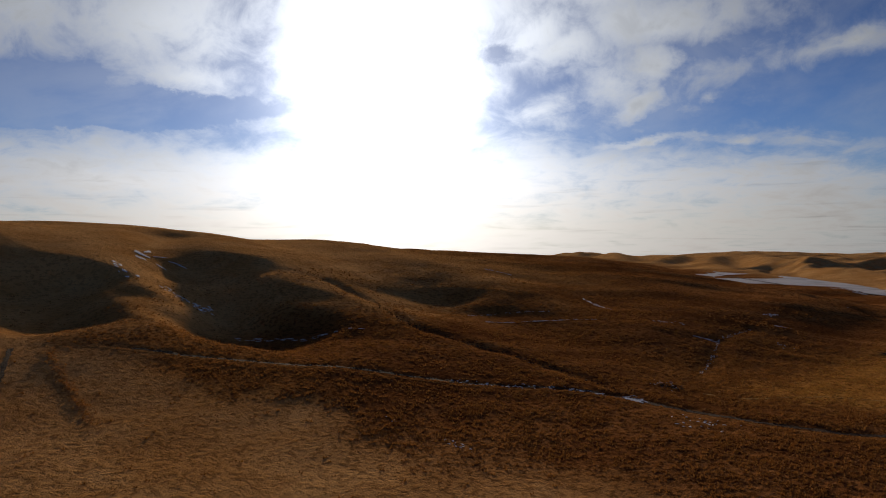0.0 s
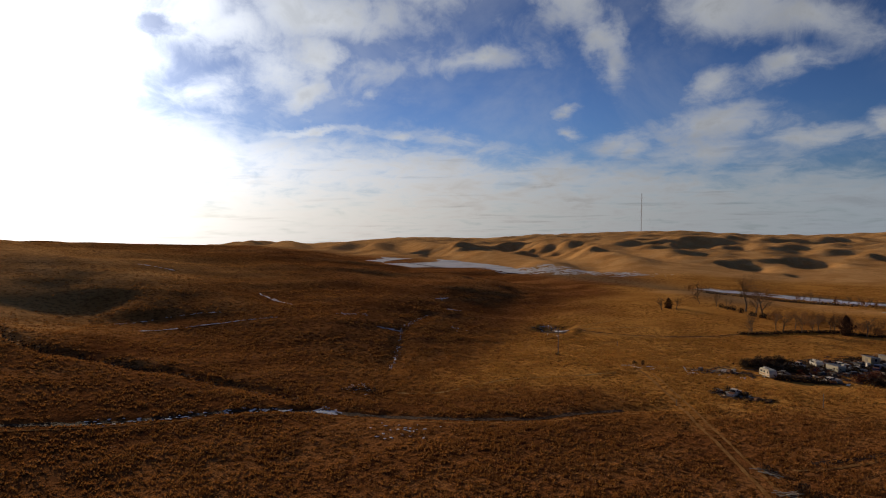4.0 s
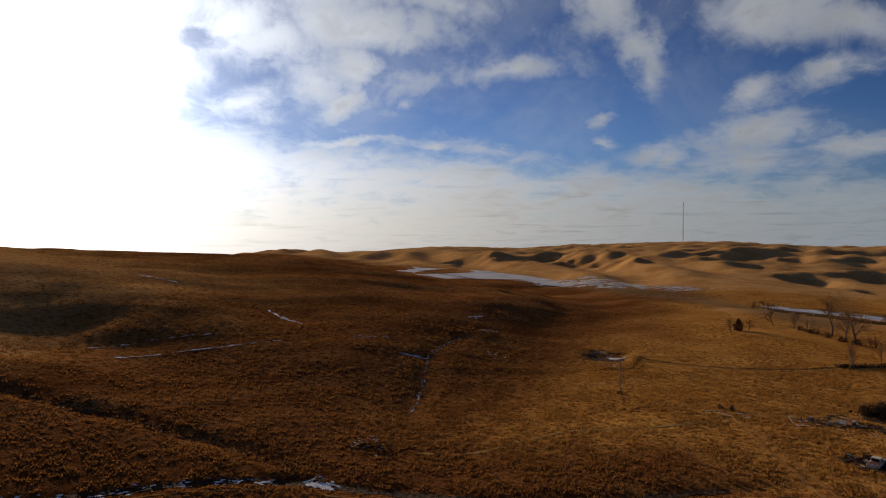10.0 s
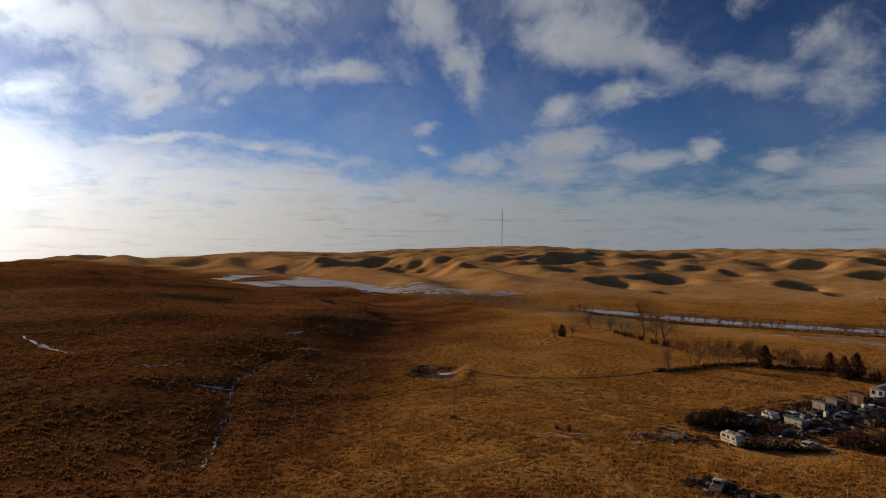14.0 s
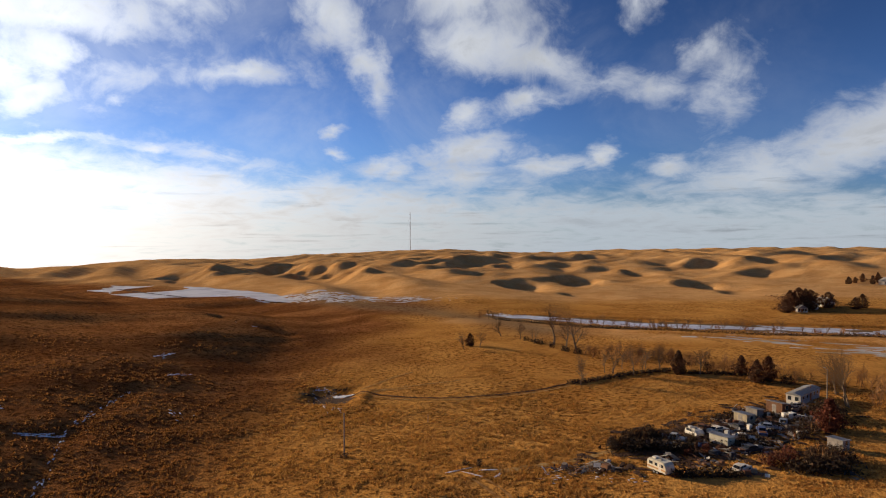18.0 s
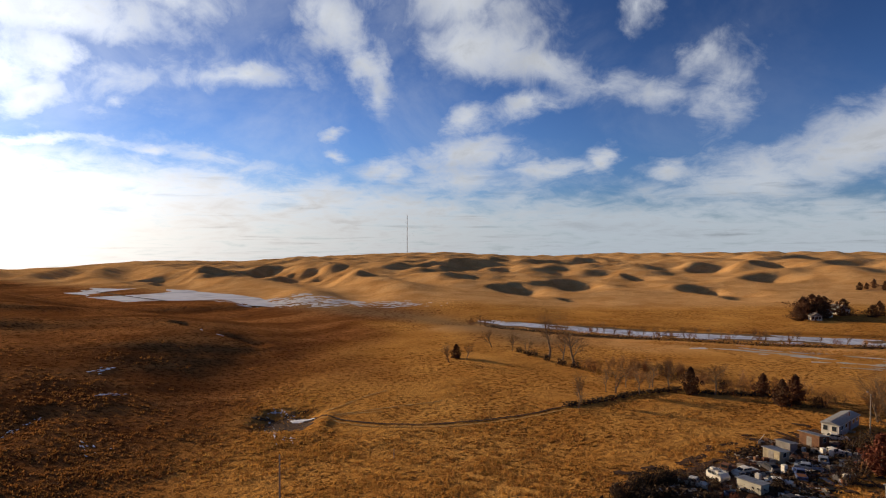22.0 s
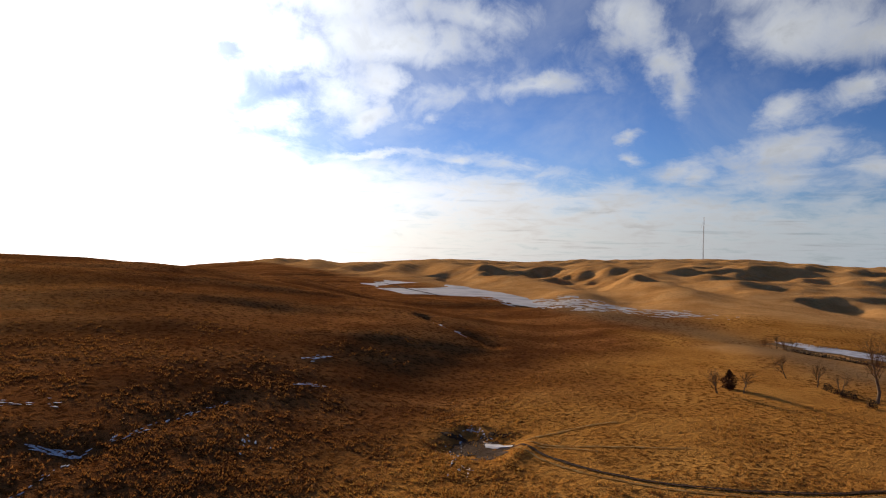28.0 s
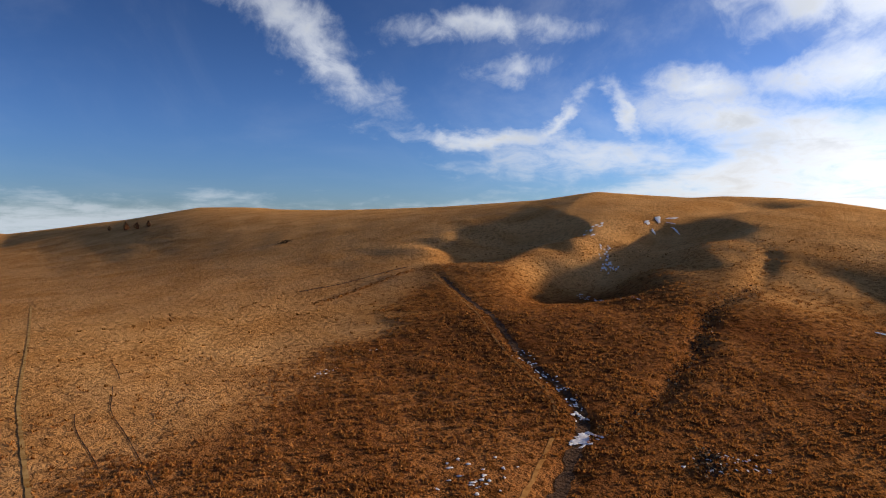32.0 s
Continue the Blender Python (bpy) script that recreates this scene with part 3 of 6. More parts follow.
# ---- mesh helpers ----
def part(name, bm, mat, parent=None, label=""):
    me = bpy.data.meshes.new(name)
    bm.to_mesh(me)
    bm.free()
    me.materials.append(mat)
    ob = new(name, me)
    if parent:
        ob.parent = parent
    return tagged(ob, label)


def raw(name, verts, faces, mat, parent=None, label=""):
    me = bpy.data.meshes.new(name)
    me.from_pydata(verts, [], faces)
    me.materials.append(mat)
    ob = new(name, me)
    if parent:
        ob.parent = parent
    return tagged(ob, label)


def thing(name, x, y, label, category, rz=0.0, group="", lift=0.0, kind=""):
    ob = new(name)
    ob.matrix_basis = pose(x, y, ground_z(x, y) + lift, 0, 0, rz)
    return tagged(ob, label, category, group, kind)


def box(bm, lo, hi, bevel=0.0, taper=1.0):
    """A box between two corners; taper narrows its top in x and y."""
    cx, cy = (lo[0] + hi[0]) / 2, (lo[1] + hi[1]) / 2
    vs = []
    for z, k in ((lo[2], 1.0), (hi[2], taper)):
        for x, y in ((lo[0], lo[1]), (hi[0], lo[1]), (hi[0], hi[1]), (lo[0], hi[1])):
            vs.append(bm.verts.new((cx + (x - cx) * k, cy + (y - cy) * k, z)))
    made = [bm.faces.new([vs[i] for i in f]) for f in ((3, 2, 1, 0), (4, 5, 6, 7), (0, 1, 5, 4), (1, 2, 6, 5), (2, 3, 7, 6), (3, 0, 4, 7))]
    if bevel:
        edges = list({e for f in made for e in f.edges})
        bmesh.ops.bevel(bm, geom=edges, offset=bevel, segments=2, affect="EDGES", profile=0.6)
    return bm


def one_box(lo, hi, bevel=0.0, taper=1.0):
    return box(bmesh.new(), lo, hi, bevel, taper)


def tube(bm, a, b, ra, rb, sides=6):
    a, b = Vector(a), Vector(b)
    side = (b - a).normalized()
    u = side.orthogonal().normalized()
    v = side.cross(u)
    rings = []
    for c, r in ((a, ra), (b, rb)):
        rings.append([bm.verts.new(c + (u * math.cos(k * 6.2832 / sides) + v * math.sin(k * 6.2832 / sides)) * r) for k in range(sides)])
    for k in range(sides):
        bm.faces.new((rings[0][k], rings[0][(k + 1) % sides], rings[1][(k + 1) % sides], rings[1][k]))
    bm.faces.new(rings[0][::-1])
    bm.faces.new(rings[1])
    return bm


def one_tube(a, b, ra, rb, sides=8):
    return tube(bmesh.new(), a, b, ra, rb, sides)


def prism(bm, outline, y0, y1):
    """An outline in x and z drawn out from y0 to y1."""
    a = [bm.verts.new((x, y0, z)) for x, z in outline]
    b = [bm.verts.new((x, y1, z)) for x, z in outline]
    k = len(outline)
    for i in range(k):
        bm.faces.new((a[i], a[(i + 1) % k], b[(i + 1) % k], b[i]))
    bm.faces.new(a[::-1])
    bm.faces.new(b)
    bmesh.ops.recalc_face_normals(bm, faces=bm.faces)
    return bm


def ribbon(name, pts, wide, mat, label, category, lift=0.045, ragged=0.35, step=1.2, seed=1, across=3, kind="structure", mean=1.0):
    """A strip that lies on the ground along a line of points, with uneven edges."""
    rng = random.Random(seed)
    line, verts, faces = [], [], []
    for (ax, ay), (bx, by) in zip(pts[:-1], pts[1:]):
        count = max(2, int(math.hypot(bx - ax, by - ay) / step))
        line += [(ax + (bx - ax) * k / count, ay + (by - ay) * k / count) for k in range(count)]
    line.append(pts[-1])
    line = [tuple(np.mean(line[max(0, i - 3):i + 4], axis=0)) for i in range(len(line))]
    for i, (x, y) in enumerate(line):
        a, b = line[max(0, i - 1)], line[min(len(line) - 1, i + 1)]
        d = Vector((b[0] - a[0], b[1] - a[1])).normalized()
        left, right = (wide / 2 * mean * (1 - ragged + 2 * ragged * rng.random()) for _ in range(2))
        for k in range(across + 1):
            o = -left + (left + right) * k / across
            px, py = x - d.y * o, y + d.x * o
            verts.append((px, py, ground_z(px, py) + lift))
        if i:
            base = i * (across + 1)
            faces += [(base + k, base + k + 1, base - across + k, base - across - 1 + k) for k in range(across)]
    ob = raw(name, verts, faces, mat)
    return tagged(ob, label, category, kind=kind)


def blob(verts, faces, x, y, rx, ry, turn, rng, lift, sides=14, level=None):
    """An uneven flat patch that follows the ground."""
    base = len(verts)
    c, s = math.cos(turn), math.sin(turn)
    ph = [rng.uniform(0, 6.28) for _ in range(3)]
    verts.append((x, y, (ground_z(x, y) if level is None else level) + lift))
    for ring in (0.55, 1.0):
        for k in range(sides):
            a = k * 6.2832 / sides
            r = ring * (1 + (0.30 * math.sin(2 * a + ph[0]) + 0.22 * math.sin(3 * a + ph[1]) + 0.16 * math.sin(5 * a + ph[2])) * (1 if ring == 1 else 0.4))
            u, v = rx * r * math.cos(a), ry * r * math.sin(a)
            px, py = x + u * c - v * s, y + u * s + v * c
            z = ground_z(px, py) if level is None else level
            verts.append((px, py, z + lift * (1 if ring < 1 else 0.5)))
    for k in range(sides):
        j = (k + 1) % sides
        faces.append((base, base + 1 + k, base + 1 + j))
        faces.append((base + 1 + k, base + 1 + sides + k, base + 1 + sides + j, base + 1 + j))


def snow_patch(spots, label, seed, lift=0.09, mat=None, name="snow_patch", category="snow", apart=False):
    """One patch of snow made of several uneven sheets: x, y, half sizes, turn in degrees."""
    if apart:
        for k, spot in enumerate(spots):
            snow_patch([spot], label, seed * 10 + k, lift, mat, name, category)
        return None
    rng = random.Random(seed)
    verts, faces = [], []
    for x, y, rx, ry, turn in spots:
        blob(verts, faces, x, y, rx, ry, radians(turn), rng, lift)
    return tagged(raw(name, verts, faces, mat or snow_mat), label, category, group="snow patches")


# ---- tracks, ice and snow ----
ribbon("field_road", [(2, 87), (5.6, 82.8), (9.5, 70), (13.5, 55), (17, 40), (20.5, 28), (25, 12), (29, -6), (34, -30)], 0.6, trail_mat, "pale two-rut field road worn into brown grass", "track", seed=3)
ribbon("field_road_rut", [(3.8, 88), (7.4, 83.2), (11.4, 70), (15.4, 55), (18.9, 40), (22.4, 28), (27, 12), (31, -6), (36, -30)], 0.5, trail_mat, "second pale rut of the field road", "track", seed=4)
ribbon("cattle_trail", [(-47, 17.5), (-40, 19.5), (-30, 22.5), (-20, 25), (-8, 29.8), (-2, 36), (6, 42), (14, 47)], 0.5, trail_mat, "pale cattle trail beside a shallow gully", "track", seed=5)
ribbon("gully_trail", [(-126, -65), (-108, -42), (-93, -25.5), (-73, -6.5), (-56, 11.5), (-47, 17.5)], 0.42, trail_mat, "narrow pale trail along the gully edge", "track", seed=6)
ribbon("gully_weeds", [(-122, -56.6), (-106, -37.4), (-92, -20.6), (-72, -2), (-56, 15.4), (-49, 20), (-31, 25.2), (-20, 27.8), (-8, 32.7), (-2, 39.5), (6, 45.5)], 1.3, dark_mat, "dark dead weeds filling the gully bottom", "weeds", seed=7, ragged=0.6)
ribbon("yard_road", [(5.6, 88), (11, 88.5), (17.5, 92), (25, 96), (32, 102), (42, 114)], 1.6, track_mat, "pale dirt track leading into the yard", "track", seed=8, ragged=0.45)
POND_TRAIL = [(-22.7, 145.0), (-11.3, 138.4), (-3.2, 136.7), (6.1, 138.1), (13.1, 140.5), (24.9, 146.3), (34, 151.5)]
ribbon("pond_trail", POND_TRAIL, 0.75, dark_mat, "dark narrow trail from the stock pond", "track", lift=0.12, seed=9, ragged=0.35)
ribbon("pale_pond_trail", [(x, y - 2.0) for x, y in POND_TRAIL], 0.5, track_mat, "pale narrow trail from the stock pond", "track", lift=0.1, seed=10, ragged=0.5)
MEADOW_TRAILS = [[(-21.6, 145.5), (-18.0, 150.9), (-12.9, 161.0), (-6.9, 166.8)], [(-21.3, 145.0), (-14.6, 145.8), (-5.6, 150.6), (7.0, 157.4)], [(-19.9, 142.6), (-14.6, 145.3), (-6.2, 146.7)]]
for k, line in enumerate(MEADOW_TRAILS):
    ribbon("meadow_trail", line, 0.55, track_mat, "faint pale trail fanning out from the stock pond", "track", lift=0.1, seed=11 + 30 * k, ragged=0.6)
TRODDEN = [(POND_TRAIL, 1.5), (MEADOW_TRAILS[0], 0.9), (MEADOW_TRAILS[1], 0.9), (MEADOW_TRAILS[2], 0.9), (GULLY, 1.0), ([(x, y - 2.0) for x, y in POND_TRAIL], 0.8)]
ribbon("side_track", [(27, 22), (33, 23.8), (39, 28.5), (50, 37), (75, 52)], 0.6, trail_mat, "pale side track through tall grass", "track", seed=13)
ribbon("side_track_weeds", [(30, 24.5), (39, 30.3), (50, 38.8), (75, 54)], 1.2, dark_mat, "dark weeds along the side track", "weeds", seed=14, ragged=0.6)
ribbon("south_track", [(-50, -150), (-28, -92), (-15, -59), (-10, -46), (-3.8, -27), (0.2, -14.5), (4, -2)], 0.45, track_mat, "pale dirt track through short grass", "track", seed=15)
for k, line in enumerate(([(-23, -47), (-21.5, -43), (-16, -33), (-14.4, -26), (-11, -16), (-7.6, -6.6), (-6, -2)], [(-14, -38), (-10.6, -30.6), (-8, -20), (-4.4, -9)], [(-30, -62), (-27, -53), (-24, -46)])):
    ribbon("cow_path", line, 0.14, dark_mat, "thin dark cow path in short grass", "track", seed=16 + k, ragged=0.4)
ribbon("hill_track", [(-132, -76), (-110, -80), (-92, -86)], 0.9, dark_mat, "faint dark track across the hillside", "track", seed=20, ragged=0.5)
ribbon("fork_trail", [(-40, 37), (-31, 41), (-20, 61), (-8, 70), (2, 80)], 0.6, track_mat, "faint pale trail through the meadow grass", "track", seed=21, ragged=0.6)

def river_ice():
    """Broken sheets of river ice with dark gaps between them."""
    rng = random.Random(30)
    line = [(26, 322), (38, 315), (60, 300), (92, 283), (118, 276), (140, 268), (190, 254), (330, 226), (560, 190)]
    verts, faces = [], []
    for (ax, ay), (bx, by) in zip(line[:-1], line[1:]):
        long = math.hypot(bx - ax, by - ay)
        for k in range(int(long / 3.2)):
            u = rng.random()
            x, y = ax + (bx - ax) * u + rng.gauss(0, 1.5), ay + (by - ay) * u + rng.gauss(0, 5.0)
            blob(verts, faces, x, y, rng.uniform(4, 15), rng.uniform(1.6, 5.0), math.atan2(by - ay, bx - ax) + rng.gauss(0, 0.12), rng, 0.06 + 0.003 * (len(verts) % 37), 14)
    tagged(raw("river_ice", verts, faces, river_mat), "broken grey-blue ice on a shallow prairie river", "ice", kind="structure")


river_mat = material("river_ice", lambda n, p: (n.mix(n.remap(n.noise(p, 0.22, 5.0, 0.65), 0.40, 0.62), (0.70, 0.69, 0.70), (0.38, 0.37, 0.39)), n.noise(p, 0.8, 3.0), 0.03), 0.35)
ribbon("river_bed", [(16, 326), (60, 301), (95, 284), (130, 272), (190, 255), (330, 227), (560, 190)], 19, mud_mat, "wet dark mud bed under the river ice", "mud", lift=0.03, ragged=0.5, step=5, seed=30, across=6)
river_ice()


def lake_ice():
    rng = random.Random(31)
    verts, faces = [], []
    c, sn = math.cos(radians(-31)), math.sin(radians(-31))
    rings, sides = 14, 90
    for i in range(rings + 1):
        for k in range(sides):
            a = k * 6.2832 / sides
            edge = 1 + 0.07 * math.sin(3 * a + 1) + 0.05 * math.sin(7 * a) + 0.05 * math.sin(13 * a + 2) + rng.uniform(-0.05, 0.05) * (i == rings)
            narrow = 1 - 0.45 * max(0.0, math.cos(a))
            u, v = 122 * edge * math.cos(a) * i / rings, 38 * narrow * edge * math.sin(a) * i / rings
            verts.append((-192 + u * c - v * sn, 479 + u * sn + v * c, ICE_LEVEL + 0.06))
            if i:
                j = (k + 1) % sides
                faces.append(((i - 1) * sides + k, (i - 1) * sides + j, i * sides + j, i * sides + k))
    tagged(raw("lake_ice", verts, faces, ice_mat), "pale grey ice sheet on a shallow lake", "ice", kind="structure")
    verts, faces = [], []
    for _ in range(420):
        k = rng.random()
        x, y = -135 + 125 * k + rng.gauss(0, 10), 446 - 62 * k + rng.gauss(0, 9 - 3 * k)
        r = rng.uniform(0.5, 2.4) * (1.25 - 0.7 * k) * rng.choice((1, 1, 0.6))
        blob(verts, faces, x, y, r * rng.uniform(1.2, 3.2), r, radians(-28 + rng.gauss(0, 22)), rng, 0.12, 8)
    tagged(raw("ice_floes", verts, faces, ice_mat), "scattered pale ice and snow on a mudflat", "ice", kind="stuff")


lake_ice()
ribbon("lake_causeway", [(-300, 540), (-240, 487), (-180, 440)], 2.2, dark_mat, "thin dark causeway across the lake ice", "causeway", lift=0.35, step=4, seed=32)
pan_rng = random.Random(33)
tagged(snow_patch([(98 + 66 * u + pan_rng.gauss(0, 6), 232 - 54 * u + pan_rng.gauss(0, 7), pan_rng.uniform(1.5, 6), pan_rng.uniform(0.7, 2.4), pan_rng.uniform(-45, -15)) for u in (pan_rng.random() ** 0.6 for _ in range(42))], "pale dry pan among reeds beside the river", 33, 0.1, pan_mat, "salt_pan", "flat"), kind="stuff")
ribbon("river_bank", [(26, 296), (50, 281), (86, 262), (119, 246), (147, 233), (178, 221), (330, 186)], 3.0, dark_mat, "low dark weedy bank along the river", "bank", lift=0.5, ragged=0.3, step=3, seed=34, across=4)



def yard_ground():
    """Bare dirty ground with dead weeds under the junk yard, its dark sheets also painting the shade between the junk.
    """
    rng = random.Random(36)
    verts, faces = [], []
    for k in range(700):
        u = rng.random()
        x, y = 34 + 44 * u + rng.gauss(0, 4.5), 95 + 32 * u + rng.gauss(0, 4.2)
        blob(verts, faces, x, y, rng.uniform(0.6, 2.2), rng.uniform(0.4, 1.2), radians(rng.uniform(0, 180)), rng, 0.07 + 0.0003 * k, 11)
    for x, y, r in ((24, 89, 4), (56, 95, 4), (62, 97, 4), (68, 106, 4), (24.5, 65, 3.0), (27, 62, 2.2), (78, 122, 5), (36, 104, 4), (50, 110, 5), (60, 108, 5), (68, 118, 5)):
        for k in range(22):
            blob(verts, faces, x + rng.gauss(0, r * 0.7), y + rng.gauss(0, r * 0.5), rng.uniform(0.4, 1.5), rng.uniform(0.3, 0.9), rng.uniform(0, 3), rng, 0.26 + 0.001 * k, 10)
    tagged(raw("yard_ground", verts, faces, dark_mat), "dark dirty ground with dead weeds and painted shade under the junk", "ground", kind="structure")


yard_ground()
pond_rng = random.Random(37)
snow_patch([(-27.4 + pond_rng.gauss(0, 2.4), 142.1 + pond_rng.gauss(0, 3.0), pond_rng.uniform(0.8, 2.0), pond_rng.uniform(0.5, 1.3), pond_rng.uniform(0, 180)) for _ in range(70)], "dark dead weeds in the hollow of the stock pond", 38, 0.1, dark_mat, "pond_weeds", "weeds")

gully_rng = random.Random(39)
snow_patch([(-44.4, 21.6, 1.5, 0.9, 25)] + [(-44.4 + gully_rng.gauss(0, 1.3), 21.6 + gully_rng.gauss(0, 0.8), gully_rng.uniform(0.2, 0.7), gully_rng.uniform(0.12, 0.4), gully_rng.uniform(0, 180)) for _ in range(34)], "broken icy snow patch in the gully bottom", 40)
snow_patch([(-25.7, 144.8, 1.2, 1.3, 0), (-24.2, 144.6, 1.6, 1.1, 10)], "bright wedge of snow on the bank of the stock pond", 41, 0.25, apart=True)
snow_patch([(-110, 101.4, 2.6, 0.7, 160), (-114.5, 103, 2.4, 0.9, 155), (-119, 105.2, 2.6, 0.6, 150), (-124, 108, 1.6, 0.4, 140), (-106.5, 100, 1.4, 0.35, 160)], "long snow streak in a shady draw", 42, apart=True)
snow_patch([(-228, -27, 3.6, 1.4, 20), (-221, -29, 3, 1.0, 10), (-234, -23, 3.2, 0.9, -20), (-225, -21, 2, 0.7, 60), (-217, -17, 3.0, 0.5, 40), (-213, -24, 2.2, 0.5, 25)], "snow patch at the head of a ravine", 43, 0.2, apart=True)
snow_patch([(2, 88.5, 2.0, 0.3, 30), (4.5, 86.5, 1.6, 0.3, -40), (6.8, 88.6, 1.3, 0.35, 10), (8.2, 86.2, 1.4, 0.25, 60)], "thin snow at the track junction", 44, apart=True)


def snow_line(pts, count, spread, size, label, seed, name="snow_streak", stretch=3.0):
    rng = random.Random(seed)
    verts, faces = [], []
    for _ in range(count):
        k = rng.randrange(len(pts) - 1)
        (ax, ay), (bx, by) = pts[k], pts[k + 1]
        u = rng.random()
        r = size * rng.uniform(0.4, 1.2)
        blob(verts, faces, ax + (bx - ax) * u + rng.gauss(0, spread), ay + (by - ay) * u + rng.gauss(0, spread), r * stretch, r, math.atan2(by - ay, bx - ax), rng, 0.1, 8)
    tagged(raw(name, verts, faces, snow_mat), label, "snow", kind="stuff")


snow_line([(-32.6, 146.8), (-29.6, 140.2), (-25.1, 125.7)], 46, 0.12, 0.14, "thin white line of snow along the pond's edge", 61, stretch=3.0)
snow_line([(-32.2, 149.0), (-30.6, 149.8), (-27.5, 146.8), (-25.9, 145.8)], 60, 0.5, 0.14, "speckled ragged snow in the pond hollow", 65, stretch=1.6)
snow_line([(-33.0, 142.6), (-26.0, 130.6), (-22.4, 127.7)], 26, 0.6, 0.12, "speckled ragged snow in the pond hollow", 66, stretch=2.0)
snow_line([(-80, 104), (-86, 98)], 12, 1.2, 0.2, "small snow streaks in the shady grass", 62, stretch=3.0)
snow_line([(-56, 118), (-50, 112)], 10, 1.2, 0.16, "small snow streaks in the shady grass", 63, stretch=3.0)
snow_line([(-47, 35), (-43, 36.5)], 14, 1.0, 0.2, "speckled snow among dark weeds", 64, stretch=1.4)
snow_line(STREAM, 95, 0.35, 0.15, "broken white ice along a small stream", 50)
snow_line(STREAM_ARM, 24, 0.35, 0.22, "white ice at the bend of the stream", 51)
snow_line([(-73, -2.6), (-56, 14.6), (-50, 19)], 70, 0.7, 0.22, "speckled snow in the gully weeds", 52, stretch=1.5)
snow_line([(-116, 48), (-107, 63), (-96, 79)], 70, 0.16, 0.13, "thin white snow line on the hillside", 53, stretch=7)
snow_line([(-128, 50), (-120, 64), (-112, 74)], 30, 0.2, 0.10, "thin white snow line on the hillside", 70, stretch=6)
snow_line([(-144, -23), (-134, -15), (-119, 3)], 44, 0.7, 0.15, "thin white snow lines on a shaded slope", 54, stretch=6)
snow_line([(-182, -31), (-172, -26), (-166, -23)], 40, 1.6, 0.35, "scattered snow in a shaded ravine", 71, stretch=2.5)
snow_line([(-186, -40), (-205, -42)], 14, 1.0, 0.5, "scattered snow in a shaded ravine", 72, stretch=2.5)
snow_line([(-182, 111), (-169, 114.5)], 14, 0.6, 0.35, "snow streak at the foot of a slope", 73)
snow_line([(-49, 36), (-46, 40)], 22, 1.4, 0.16, "speckled snow among dark weeds", 74, stretch=1.5)
snow_line([(-67, -28), (-49, -25), (-44, -24)], 16, 0.6, 0.14, "specks of snow in short grass", 75, stretch=2)
snow_line([(-67, 143), (-64, 148)], 10, 0.5, 0.3, "small snow streak in the grass", 55)
snow_line([(-77, 158), (-75, 168)], 12, 0.8, 0.35, "small snow streak in the grass", 56)
snow_line([(-84, 238), (-77, 234), (-66, 230)], 16, 0.8, 0.4, "small snow streak in the grass", 57)
snow_line([(-32, 12), (-27, 20), (-24, 14)], 24, 1.8, 0.25, "speckled snow among dark weeds", 58, stretch=1.4)
snow_line([(30, 84), (20, 86), (12, 84)], 26, 1.6, 0.22, "speckled snow around scattered scrap", 59, stretch=1.6)
# ---- trees and shrubs ----
def grow(bms, p, way, length, radius, level, rng, spread, levels):
    """One branch of a bare tree with its side branches; bms: trunk, limbs, twigs."""
    bm = bms[min(level, 2)]
    pieces = 3 if level < 2 else 2
    for k in range(pieces):
        bend = Vector((rng.gauss(0, 1), rng.gauss(0, 1), rng.gauss(0.25, 0.6))) * 0.13
        way = (way + bend).normalized()
        q = p + way * (length / pieces)
        r1 = radius * (1 - 0.55 * (k + 1) / pieces)
        tube(bm, p, q, radius * (1 - 0.55 * k / pieces), r1, 6 if level == 0 else 4 if level == 1 else 3)
        if level < levels:
            count = (2, 3, 3, 3)[level] + (1 if k else 0)
            if level == 0 and k == 0:
                count = 1
            for _ in range(count):
                side = way.orthogonal().normalized()
                side.rotate(Matrix.Rotation(rng.uniform(0, 6.283), 3, way))
                tilt = rng.uniform(0.5, 1.0) * spread
                grow(bms, q, (way * math.cos(tilt) + side * math.sin(tilt) + Vector((0, 0, 0.15))).normalized(), length * rng.uniform(0.42, 0.68), r1 * 0.62, level + 1, rng, spread, levels)
        p = q


def bare_tree(name, seed, spread, label, trunks=1, levels=3):
    """A leafless tree ten metres tall at the origin."""
    rng = random.Random(seed)
    bms = [bmesh.new(), bmesh.new(), bmesh.new()]
    for k in range(trunks):
        lean = Vector((rng.gauss(0, 0.16), rng.gauss(0, 0.16), 1)).normalized()
        grow(bms, Vector((rng.gauss(0, 0.3) * (trunks > 1), rng.gauss(0, 0.3) * (trunks > 1), -0.3)), lean, 5.6 + rng.uniform(-1, 0.5), 0.24 / trunks ** 0.4, 0, rng, spread, levels)
    top = max(v.co.z for b in bms for v in b.verts)
    for b in bms:
        bmesh.ops.scale(b, vec=(10 / top,) * 3, verts=b.verts)
    root = new(name)
    tagged(root, label, "tree", "bare trees")
    part("trunk", bms[0], bark_mat, root)
    tagged(part("limb", bms[1], bark_mat, root), kind="stuff")
    tagged(part("crown", bms[2], twig_mat, root, "thin leafless twigs"), kind="stuff")
    return root


